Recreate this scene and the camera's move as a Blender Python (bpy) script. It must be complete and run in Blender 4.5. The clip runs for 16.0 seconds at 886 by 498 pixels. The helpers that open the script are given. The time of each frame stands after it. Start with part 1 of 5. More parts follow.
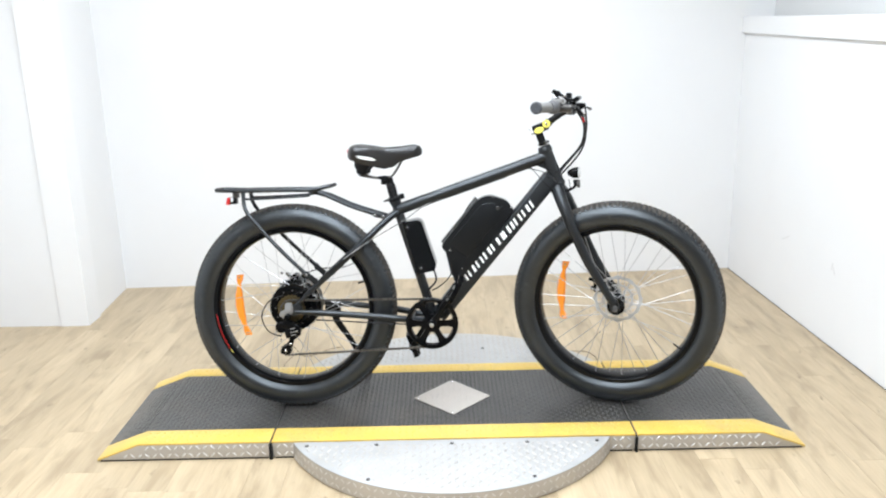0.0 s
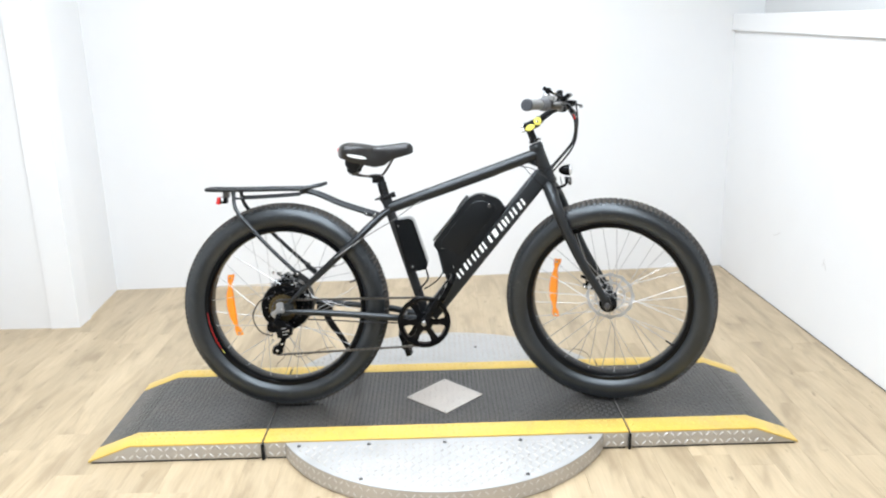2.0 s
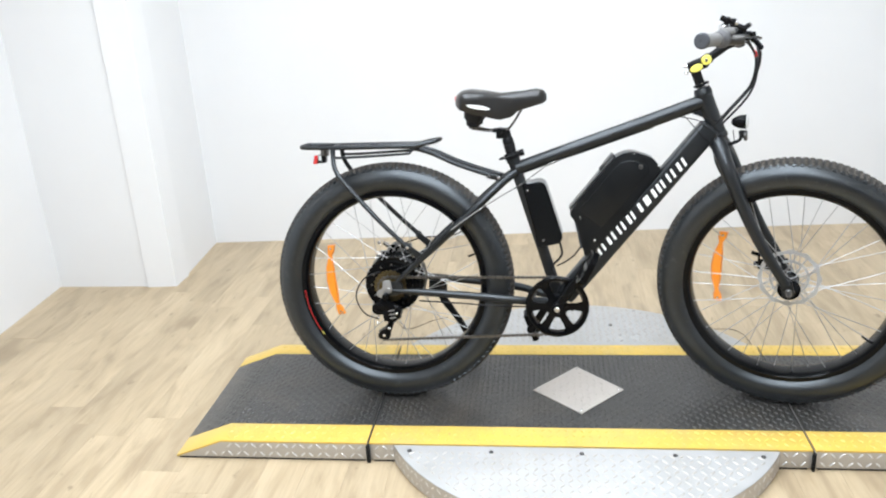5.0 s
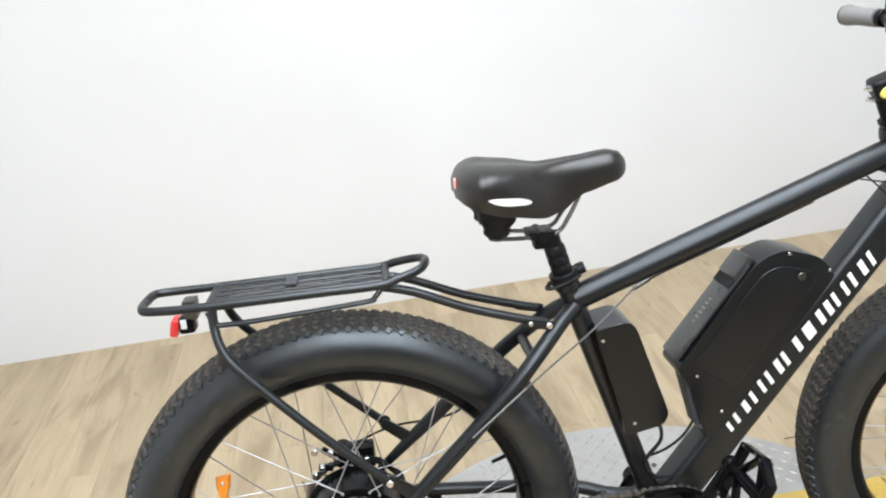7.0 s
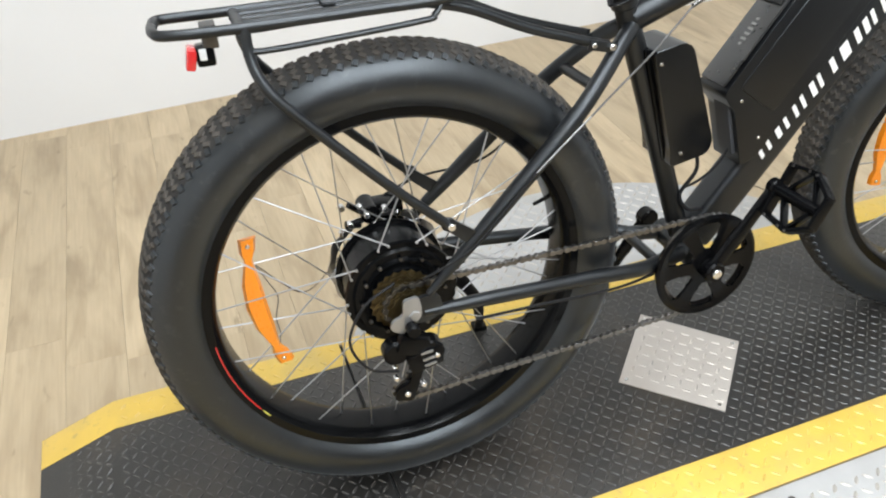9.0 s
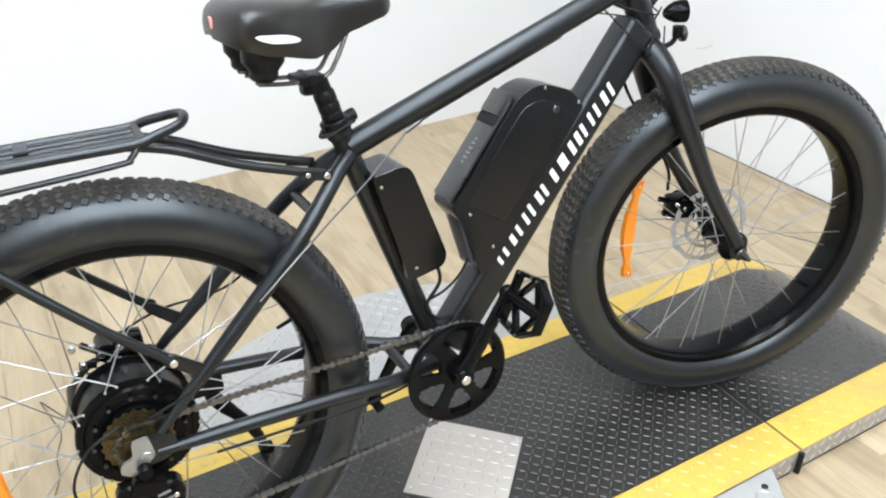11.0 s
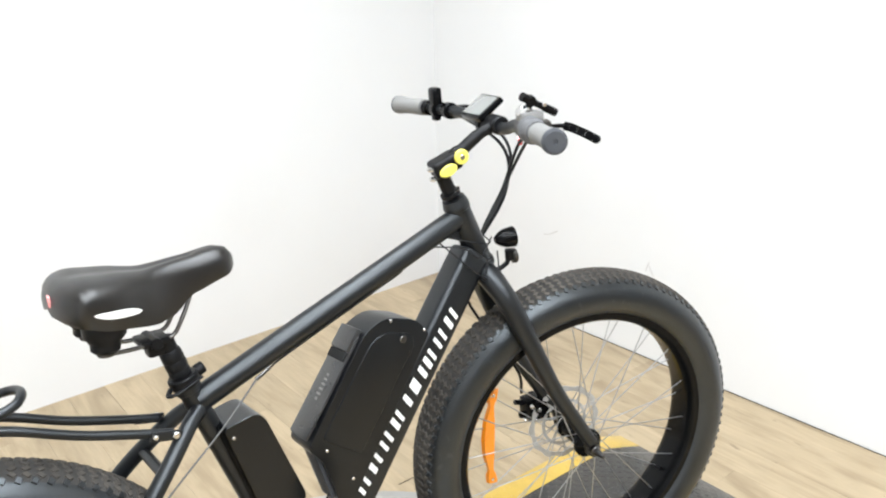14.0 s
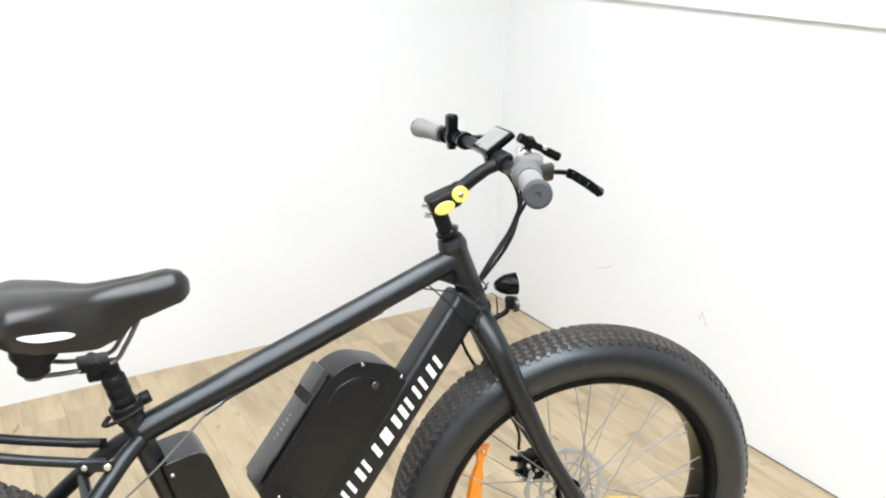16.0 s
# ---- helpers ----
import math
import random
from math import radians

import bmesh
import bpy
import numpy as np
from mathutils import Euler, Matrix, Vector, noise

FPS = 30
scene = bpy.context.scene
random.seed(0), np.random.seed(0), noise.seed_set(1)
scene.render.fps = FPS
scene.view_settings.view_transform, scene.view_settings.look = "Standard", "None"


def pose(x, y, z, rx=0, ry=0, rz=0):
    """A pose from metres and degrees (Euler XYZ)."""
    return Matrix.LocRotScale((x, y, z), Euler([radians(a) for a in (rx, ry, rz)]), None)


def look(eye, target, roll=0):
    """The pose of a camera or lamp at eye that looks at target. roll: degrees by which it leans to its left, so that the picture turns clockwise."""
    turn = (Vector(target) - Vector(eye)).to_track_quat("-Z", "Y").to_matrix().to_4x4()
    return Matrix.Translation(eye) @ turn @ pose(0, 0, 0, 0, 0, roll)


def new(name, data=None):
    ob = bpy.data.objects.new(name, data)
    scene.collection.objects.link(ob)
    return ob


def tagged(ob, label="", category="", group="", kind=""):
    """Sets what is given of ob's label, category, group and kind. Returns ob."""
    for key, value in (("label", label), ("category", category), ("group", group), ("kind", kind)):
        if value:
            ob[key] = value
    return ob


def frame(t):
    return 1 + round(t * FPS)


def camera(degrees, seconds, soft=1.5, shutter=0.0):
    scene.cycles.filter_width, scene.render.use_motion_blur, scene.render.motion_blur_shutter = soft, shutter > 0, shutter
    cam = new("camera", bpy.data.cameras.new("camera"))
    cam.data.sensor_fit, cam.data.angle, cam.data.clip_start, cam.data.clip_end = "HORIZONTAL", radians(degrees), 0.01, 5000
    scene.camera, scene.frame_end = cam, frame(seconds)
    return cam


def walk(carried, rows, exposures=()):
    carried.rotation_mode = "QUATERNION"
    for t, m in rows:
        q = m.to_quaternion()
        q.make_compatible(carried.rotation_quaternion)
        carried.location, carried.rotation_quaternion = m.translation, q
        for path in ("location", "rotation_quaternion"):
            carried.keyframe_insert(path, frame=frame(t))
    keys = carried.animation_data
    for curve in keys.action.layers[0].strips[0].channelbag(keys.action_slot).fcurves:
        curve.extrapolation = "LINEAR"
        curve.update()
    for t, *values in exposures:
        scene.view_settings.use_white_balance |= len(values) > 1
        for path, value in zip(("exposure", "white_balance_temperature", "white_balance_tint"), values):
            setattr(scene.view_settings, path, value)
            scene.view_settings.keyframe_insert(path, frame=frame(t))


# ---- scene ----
cam = camera(58.00, 16.0, soft=2.1)
PATH = [
    (0, (0.5860, -2.8244, 1.4380), (0.5841, -0.8957, 0.9085), -1.20),
    (0.5, (0.5937, -2.8308, 1.4321), (0.5739, -0.8991, 0.9141), -1.54),
    (1, (0.5918, -2.8330, 1.4366), (0.5752, -0.9010, 0.9198), -1.61),
    (1.5, (0.6003, -2.8267, 1.4315), (0.6079, -0.8966, 0.9074), -1.76),
    (2, (0.5902, -2.8189, 1.4261), (0.6061, -0.8898, 0.8986), -1.45),
    (2.5, (0.5952, -2.8081, 1.4321), (0.6207, -0.8789, 0.9052), -2.29),
    (3, (0.6148, -2.7924, 1.4360), (0.6804, -0.8634, 0.9118), -1.38),
    (3.5, (0.6563, -2.7610, 1.4492), (0.6495, -0.8362, 0.9060), -2.25),
    (4, (0.7284, -2.7208, 1.4558), (0.4805, -0.8351, 0.8370), 1.09),
    (4.2, (0.6962, -2.6649, 1.4515), (0.3884, -0.7949, 0.8125), -1.63),
    (6.3, (0.1834, -1.4856, 1.3843), (0.2135, 0.3728, 0.6457), -6.23),
    (6.5, (0.1470, -1.3433, 1.3839), (0.2878, 0.5012, 0.6237), -5.70),
    (7, (0.0896, -1.0620, 1.4025), (0.2951, 0.7655, 0.6164), -5.21),
    (7.5, (-0.0624, -0.9626, 1.4011), (0.2889, 0.8237, 0.5732), -2.41),
    (8, (-0.2094, -0.8978, 1.3597), (0.2932, 0.7782, 0.3909), -5.14),
    (8.5, (-0.2315, -0.8889, 1.2909), (0.2855, 0.6535, 0.1274), -2.37),
    (8.7, (-0.2393, -0.9017, 1.2581), (0.2787, 0.5986, 0.0412), -1.63),
    (10.8, (-0.0361, -0.9945, 1.2902), (0.7590, 0.4862, 0.2060), -1.25),
    (11, (-0.0095, -1.0138, 1.3103), (0.8238, 0.4800, 0.2740), -0.55),
    (11.5, (0.0276, -1.0236, 1.3748), (0.9421, 0.5024, 0.4611), -3.34),
    (12, (0.0332, -1.0477, 1.4127), (1.0583, 0.4781, 0.6247), -3.33),
    (12.5, (0.0225, -1.0344, 1.4333), (1.1566, 0.4377, 0.6940), -1.20),
    (13, (0.0300, -1.0456, 1.4515), (1.2060, 0.4192, 0.7650), -0.20),
    (13.5, (0.0359, -1.0362, 1.4476), (1.1973, 0.4369, 0.7540), -0.53),
    (14, (0.0406, -1.0426, 1.4422), (1.2131, 0.4292, 0.7647), -1.18),
    (14.5, (0.0264, -1.0424, 1.4449), (1.2394, 0.3964, 0.7678), 0.39),
    (15, (0.0084, -1.0472, 1.4468), (1.2286, 0.3879, 0.7749), -2.34),
    (15.5, (0.0509, -1.0452, 1.4715), (1.2578, 0.3904, 0.7769), -3.99),
    (16, (0.2597, -1.0362, 1.4669), (1.2492, 0.5679, 0.7976), 2.17),
]
walk(cam, [(t, look(e, a, r)) for t, e, a, r in PATH],
     [(0.0, -0.22, 6130, 10), (4.0, -0.25, 6120, 10), (6.5, -0.38, 6230, 10), (8.5, -0.44, 6420, 10), (11.0, -0.26, 6120, 9), (12.5, -0.21, 6330, 10), (16.0, -0.20, 6380, 10)])


# ---- light ----
world = bpy.data.worlds.new("world")
scene.world = world
world.use_nodes = True
world.node_tree.nodes["Background"].inputs[0].default_value = (1.0, 0.98, 0.96, 1)
world.node_tree.nodes["Background"].inputs[1].default_value = 0.05
LIGHTS = [(-0.04, -1.50, 110), (0.86, -1.50, 111)]
CEILING = 2.75
scene.view_settings.exposure = 0.0


# ---- materials ----
def mat(name, color, rough=0.5, metal=0.0, vary=0.12, scale=30.0, bump=0.0, bump_scale=400.0, stain=0.0, stain_scale=3.0,
        stain_color=(0.1, 0.09, 0.08), rough_vary=0.1, coat=0.0, per_object=0.0, stretch=(1, 1, 1), spec=0.5, tint=(1, 1, 1), fleck=0.0, fleck_color=(0.12, 0.115, 0.108), fleck_scale=90.0, sheen=0.0, sheen_tint=(0.9, 0.87, 0.82)):
    m = bpy.data.materials.new(name)
    m.use_nodes = True
    n, l = m.node_tree.nodes, m.node_tree.links
    b = n["Principled BSDF"]
    b.inputs["Metallic"].default_value = metal
    b.inputs["Specular IOR Level"].default_value = spec
    b.inputs["Coat Weight"].default_value = coat
    b.inputs["Specular Tint"].default_value = (*tint, 1)
    b.inputs["Sheen Weight"].default_value = sheen
    b.inputs["Sheen Roughness"].default_value = 0.45
    b.inputs["Sheen Tint"].default_value = (*sheen_tint, 1)
    tc = n.new("ShaderNodeTexCoord")
    mp = n.new("ShaderNodeMapping")
    mp.inputs["Scale"].default_value = stretch
    l.new(tc.outputs["Object"], mp.inputs[0])
    n1 = n.new("ShaderNodeTexNoise")
    n1.inputs["Scale"].default_value, n1.inputs["Detail"].default_value = scale, 6
    l.new(mp.outputs[0], n1.inputs["Vector"])
    mx = n.new("ShaderNodeMixRGB")
    mx.inputs[1].default_value = (*[c * (1 - vary) for c in color], 1)
    mx.inputs[2].default_value = (*[min(1, c * (1 + vary)) for c in color], 1)
    l.new(n1.outputs[0], mx.inputs[0])
    out = mx.outputs[0]
    if stain:
        n2 = n.new("ShaderNodeTexNoise")
        n2.inputs["Scale"].default_value, n2.inputs["Detail"].default_value = stain_scale, 8
        l.new(tc.outputs["Object"], n2.inputs["Vector"])
        rp = n.new("ShaderNodeMapRange")
        rp.inputs[1].default_value, rp.inputs[2].default_value = 0.5, 0.75
        rp.inputs[3].default_value, rp.inputs[4].default_value = 0, stain
        l.new(n2.outputs[0], rp.inputs[0])
        ms = n.new("ShaderNodeMixRGB")
        ms.inputs[2].default_value = (*stain_color, 1)
        l.new(rp.outputs[0], ms.inputs[0])
        l.new(out, ms.inputs[1])
        out = ms.outputs[0]
    if fleck:
        n4, n5 = n.new("ShaderNodeTexNoise"), n.new("ShaderNodeTexNoise")
        n4.inputs["Scale"].default_value, n4.inputs["Detail"].default_value = fleck_scale, 3
        n5.inputs["Scale"].default_value, n5.inputs["Detail"].default_value = fleck_scale / 12, 3
        fa, fb, fm = n.new("ShaderNodeMapRange"), n.new("ShaderNodeMapRange"), n.new("ShaderNodeMath")
        fa.inputs[1].default_value, fa.inputs[2].default_value, fa.inputs[4].default_value = 0.60, 0.70, fleck
        fb.inputs[1].default_value, fb.inputs[2].default_value = 0.46, 0.62
        fm.operation = "MULTIPLY"
        for no, rg in ((n4, fa), (n5, fb)):
            l.new(tc.outputs["Object"], no.inputs["Vector"])
            l.new(no.outputs[0], rg.inputs[0])
        l.new(fa.outputs[0], fm.inputs[0])
        l.new(fb.outputs[0], fm.inputs[1])
        mf = n.new("ShaderNodeMixRGB")
        mf.inputs[2].default_value = (*fleck_color, 1)
        l.new(fm.outputs[0], mf.inputs[0])
        l.new(out, mf.inputs[1])
        out = mf.outputs[0]
    if per_object:
        oi = n.new("ShaderNodeObjectInfo")
        hs = n.new("ShaderNodeHueSaturation")
        mr = n.new("ShaderNodeMapRange")
        mr.inputs[3].default_value, mr.inputs[4].default_value = 1 - per_object, 1 + per_object
        l.new(oi.outputs["Random"], mr.inputs[0])
        l.new(mr.outputs[0], hs.inputs["Value"])
        l.new(out, hs.inputs["Color"])
        out = hs.outputs[0]
    l.new(out, b.inputs["Base Color"])
    rr = n.new("ShaderNodeMapRange")
    rr.inputs[3].default_value, rr.inputs[4].default_value = max(0.02, rough - rough_vary), min(1, rough + rough_vary)
    l.new(n1.outputs[0], rr.inputs[0])
    l.new(rr.outputs[0], b.inputs["Roughness"])
    if bump:
        n3 = n.new("ShaderNodeTexNoise")
        n3.inputs["Scale"].default_value, n3.inputs["Detail"].default_value = bump_scale, 4
        l.new(mp.outputs[0], n3.inputs["Vector"])
        bp = n.new("ShaderNodeBump")
        bp.inputs["Strength"].default_value, bp.inputs["Distance"].default_value = bump, 0.002
        l.new(n3.outputs[0], bp.inputs["Height"])
        l.new(bp.outputs[0], b.inputs["Normal"])
    return m


def wood_floor():
    """Light oak-look vinyl planks: long streaks, grey-brown patches, each plank its own tone."""
    m = bpy.data.materials.new("oak_vinyl")
    m.use_nodes = True
    n, l = m.node_tree.nodes, m.node_tree.links
    b = n["Principled BSDF"]
    tc, oi = n.new("ShaderNodeTexCoord"), n.new("ShaderNodeObjectInfo")
    off = n.new("ShaderNodeVectorMath")
    off.operation = "SCALE"
    l.new(oi.outputs["Location"], off.inputs[0])
    off.inputs["Scale"].default_value = 3.7
    add = n.new("ShaderNodeVectorMath")
    l.new(tc.outputs["Object"], add.inputs[0])
    l.new(off.outputs[0], add.inputs[1])

    def noisy(sx, sy, scale, detail, dist=0.0):
        mp, no = n.new("ShaderNodeMapping"), n.new("ShaderNodeTexNoise")
        mp.inputs["Scale"].default_value = (sx, sy, 1)
        l.new(add.outputs[0], mp.inputs[0])
        no.inputs["Scale"].default_value, no.inputs["Detail"].default_value, no.inputs["Distortion"].default_value = scale, detail, dist
        l.new(mp.outputs[0], no.inputs["Vector"])
        return no.outputs[0]

    r = n.new("ShaderNodeValToRGB")
    e = r.color_ramp.elements
    e[0].position, e[0].color = 0.30, (0.335, 0.255, 0.160, 1)
    e[1].position, e[1].color = 0.70, (0.525, 0.416, 0.272, 1)
    k = e.new(0.46)
    k.color = (0.450, 0.352, 0.225, 1)
    l.new(noisy(5, 1.1, 2.0, 8, 0.9), r.inputs[0])
    g = n.new("ShaderNodeMapRange")
    g.inputs[1].default_value, g.inputs[2].default_value, g.inputs[3].default_value, g.inputs[4].default_value = 0.3, 0.7, 0.92, 1.06
    l.new(noisy(70, 3.5, 2.0, 5), g.inputs[0])
    hs = n.new("ShaderNodeHueSaturation")
    l.new(r.outputs[0], hs.inputs["Color"])
    mr = n.new("ShaderNodeMapRange")
    mr.inputs[3].default_value, mr.inputs[4].default_value = 0.90, 1.08
    l.new(oi.outputs["Random"], mr.inputs[0])
    mu = n.new("ShaderNodeMath")
    mu.operation = "MULTIPLY"
    l.new(mr.outputs[0], mu.inputs[0])
    l.new(g.outputs[0], mu.inputs[1])
    l.new(mu.outputs[0], hs.inputs["Value"])
    grey = n.new("ShaderNodeMixRGB")
    grey.inputs[2].default_value = (0.330, 0.248, 0.150, 1)
    gr = n.new("ShaderNodeMapRange")
    gr.inputs[1].default_value, gr.inputs[2].default_value, gr.inputs[4].default_value = 0.52, 0.68, 0.52
    l.new(noisy(8, 1.7, 1.7, 8, 1.0), gr.inputs[0])
    l.new(gr.outputs[0], grey.inputs[0])
    l.new(hs.outputs[0], grey.inputs[1])
    knot = n.new("ShaderNodeMixRGB")
    knot.inputs[2].default_value = (0.13, 0.092, 0.055, 1)
    kr = n.new("ShaderNodeMapRange")
    kr.inputs[1].default_value, kr.inputs[2].default_value, kr.inputs[4].default_value = 0.665, 0.76, 0.58
    l.new(noisy(15, 6, 1.6, 3, 0.5), kr.inputs[0])
    l.new(kr.outputs[0], knot.inputs[0])
    l.new(grey.outputs[0], knot.inputs[1])
    l.new(knot.outputs[0], b.inputs["Base Color"])
    b.inputs["Roughness"].default_value = 0.40
    b.inputs["Specular IOR Level"].default_value = 0.50
    bp = n.new("ShaderNodeBump")
    bp.inputs["Strength"].default_value, bp.inputs["Distance"].default_value = 0.12, 0.001
    l.new(noisy(120, 4, 2.0, 3), bp.inputs["Height"])
    l.new(bp.outputs[0], b.inputs["Normal"])
    return m


OAK = wood_floor()
WALL = mat("white_paint", (0.785, 0.785, 0.787), 0.7, vary=0.015, scale=4, bump=0.05, bump_scale=120, stain=0.28, stain_scale=0.9, stain_color=(0.67, 0.64, 0.625))
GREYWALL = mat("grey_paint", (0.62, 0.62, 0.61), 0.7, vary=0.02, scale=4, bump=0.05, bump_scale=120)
# for walls out of view: darkened to keep reflections in black parts low
UNSEENWALL = mat("unseen_dark_wall", (0.20, 0.20, 0.205), 0.8, vary=0.05, scale=3)
CEIL = mat("ceiling_paint", (0.82, 0.82, 0.81), 0.85, vary=0.02, scale=3)
SUB = mat("joint_dark", (0.10, 0.075, 0.05), 0.8)
PAINT = mat("matte_black_paint", (0.0034, 0.0038, 0.0046), 0.39, vary=0.15, scale=8, bump=0.05, bump_scale=900, rough_vary=0.05, spec=0.60, tint=(0.91, 0.96, 1.0))
BLACK = mat("black_plastic", (0.006, 0.006, 0.0066), 0.42, vary=0.2, scale=40, bump=0.08, bump_scale=1200, spec=0.18)
GLOSS = mat("gloss_black", (0.0032, 0.0033, 0.0037), 0.20, vary=0.2, scale=30, spec=0.12)
HUB = mat("black_hub_shell", (0.0030, 0.0032, 0.0036), 0.22, vary=0.2, scale=30, spec=0.14)
BATT = mat("battery_plastic", (0.0034, 0.0038, 0.0046), 0.30, vary=0.12, scale=12, bump=0.05, bump_scale=900, stain=0.2, stain_scale=12, stain_color=(0.014, 0.014, 0.014), spec=0.46, tint=(0.92, 0.965, 1.0))
BATTOP = mat("dusty_battery_top", (0.020, 0.0200, 0.0200), 0.30, vary=0.4, scale=60, bump=0.1, bump_scale=900, stain=0.8, stain_scale=14, stain_color=(0.040, 0.039, 0.038), spec=0.85)
CASE = mat("satin_controller_case", (0.0034, 0.0038, 0.0046), 0.20, vary=0.12, scale=12, bump=0.03, bump_scale=900, spec=0.48, tint=(0.92, 0.965, 1.0))
RUBBER = mat("tyre_rubber", (0.0046, 0.0050, 0.0058), 0.37, vary=0.3, scale=30, bump=0.16, bump_scale=200, stain=0.6, stain_scale=9, stain_color=(0.020, 0.0200, 0.0205), rough_vary=0.09, spec=0.76, tint=(0.88, 0.95, 1.0), sheen=0.10, sheen_tint=(0.86, 0.93, 1.0), fleck=0.5, fleck_color=(0.048, 0.046, 0.044), fleck_scale=60)
TREAD = mat("dusty_tread", (0.066, 0.0595, 0.0525), 0.85, vary=0.4, scale=70, bump=0.4, bump_scale=700, stain=0.8, stain_scale=5, stain_color=(0.112, 0.100, 0.087), spec=0.12)
GROOVE = mat("dusty_tyre_crown", (0.036, 0.0342, 0.0320), 0.75, vary=0.35, scale=60, bump=0.3, bump_scale=500, stain=0.8, stain_scale=4, stain_color=(0.082, 0.077, 0.071), spec=0.15)
VINYL = mat("saddle_vinyl", (0.0062, 0.0054, 0.0050), 0.36, vary=0.15, scale=30, bump=0.10, bump_scale=1500, rough_vary=0.06, spec=0.60)
STEEL = mat("bright_steel", (0.72, 0.72, 0.72), 0.22, 1.0, vary=0.1, scale=50)
SPOKE = mat("spoke_steel", (0.47, 0.47, 0.475), 0.42, 1.0, vary=0.2, scale=50)
CHAIN = mat("chain_steel", (0.12, 0.115, 0.11), 0.35, 1.0, vary=0.4, scale=200)
LINK = mat("chain_link_steel", (0.165, 0.16, 0.155), 0.32, 1.0, vary=0.5, scale=150)
ROTOR = mat("worn_rotor_steel", (0.36, 0.36, 0.36), 0.3, 1.0, vary=0.3, scale=80)
BRUSHED = mat("brushed_rotor_steel", (0.50, 0.50, 0.495), 0.5, 0.35, vary=0.15, scale=120)
BRASS = mat("oiled_cog_steel", (0.150, 0.118, 0.062), 0.42, 1.0, vary=0.4, scale=120)
ORANGE = mat("orange_reflector", (0.96, 0.29, 0.012), 0.3, vary=0.06, scale=200, bump=0.25, bump_scale=900, coat=0.4)
YELLOWCAP = mat("yellow_plastic", (0.80, 0.72, 0.13), 0.4, vary=0.08, scale=90)
PINK = mat("faded_red_reflector", (0.75, 0.30, 0.28), 0.3, vary=0.1, scale=200, coat=0.3)
RED = mat("red_lens", (0.65, 0.03, 0.03), 0.2, vary=0.1, scale=200, coat=0.5)
WHITE = mat("white_decal", (0.85, 0.85, 0.84), 0.45, vary=0.03, scale=30)
GREYGRIP = mat("grey_rubber", (0.205, 0.201, 0.194), 0.7, vary=0.1, scale=60, bump=0.2, bump_scale=1500)
MIDGRIP = mat("mid_grey_rubber", (0.115, 0.115, 0.118), 0.65, vary=0.1, scale=60, bump=0.2, bump_scale=1500, spec=0.3)
DARKGRIP = mat("dark_rubber", (0.060, 0.063, 0.070), 0.6, vary=0.1, scale=60, bump=0.2, bump_scale=1500, spec=0.15)
SCREEN = mat("lcd_screen", (0.20, 0.205, 0.195), 0.14, vary=0.03, scale=20, coat=0.6)
LENS = mat("clear_lens", (0.75, 0.76, 0.77), 0.08, vary=0.05, scale=60, coat=0.8)
CABLE = mat("cable_sleeve", (0.014, 0.014, 0.015), 0.4, spec=0.15)
WIRE = mat("grey_inner_cable", (0.34, 0.34, 0.34), 0.35, 0.7)
OLDCABLE = mat("dull_grey_cable", (0.085, 0.083, 0.080), 0.5)
FLOORWIRE = mat("grey_floor_cable", (0.10, 0.085, 0.065), 0.6)
DECK = mat("worn_black_deck", (0.0062, 0.0054, 0.0045), 0.38, vary=0.5, scale=40, bump=0.30, bump_scale=350, stain=0.85, stain_scale=6, stain_color=(0.030, 0.0215, 0.0135), spec=0.72, rough_vary=0.16, fleck=0.30, fleck_color=(0.16, 0.14, 0.115), fleck_scale=75, sheen=0.38)
STRIPE = mat("yellow_stripe_paint", (0.64, 0.425, 0.066), 0.42, vary=0.12, scale=20, bump=0.15, bump_scale=300, stain=0.6, stain_scale=9, stain_color=(0.42, 0.315, 0.105), spec=0.75, fleck=0.4, fleck_color=(0.20, 0.17, 0.10), fleck_scale=60, sheen=0.25)
ALU = mat("aluminium_tread_plate", (0.47, 0.44, 0.40), 0.5, 0.45, vary=0.08, scale=14, bump=0.1, bump_scale=250, stain=0.3, stain_scale=5, stain_color=(0.42, 0.39, 0.35))
ALUTOP = mat("pale_tread_plate", (0.505, 0.462, 0.418), 0.50, 0.45, vary=0.10, scale=14, bump=0.1, bump_scale=250, stain=0.5, stain_scale=7, stain_color=(0.42, 0.37, 0.32), sheen=0.2)
LUG = mat("worn_lug", (0.030, 0.0278, 0.0245), 0.40, 0.0, vary=0.5, scale=18, bump=0.2, bump_scale=400, stain=0.85, stain_scale=5, stain_color=(0.010, 0.0085, 0.0065), spec=0.65, sheen=0.30)
DISC = mat("worn_pale_tread_plate", (0.435, 0.430, 0.422), 0.5, 0.25, vary=0.14, scale=14, bump=0.1, bump_scale=250, stain=0.6, stain_scale=6, stain_color=(0.36, 0.345, 0.32))
ALULUG = mat("bright_lug", (0.60, 0.59, 0.57), 0.38, 0.45, vary=0.06, scale=40)
SCUFF = mat("scuff", (0.64, 0.63, 0.62), 0.8)
# black of the rubber joints; also stands in for shade at bases and recess
GAP = mat("black_joint_and_shade", (0.02, 0.02, 0.02), 0.7, spec=0.1)
GLOW = bpy.data.materials.new("lamp_diffuser")
GLOW.use_nodes = True
GLOW.node_tree.nodes["Principled BSDF"].inputs["Emission Color"].default_value = (1, 0.98, 0.95, 1)
GLOW.node_tree.nodes["Principled BSDF"].inputs["Emission Strength"].default_value = 4


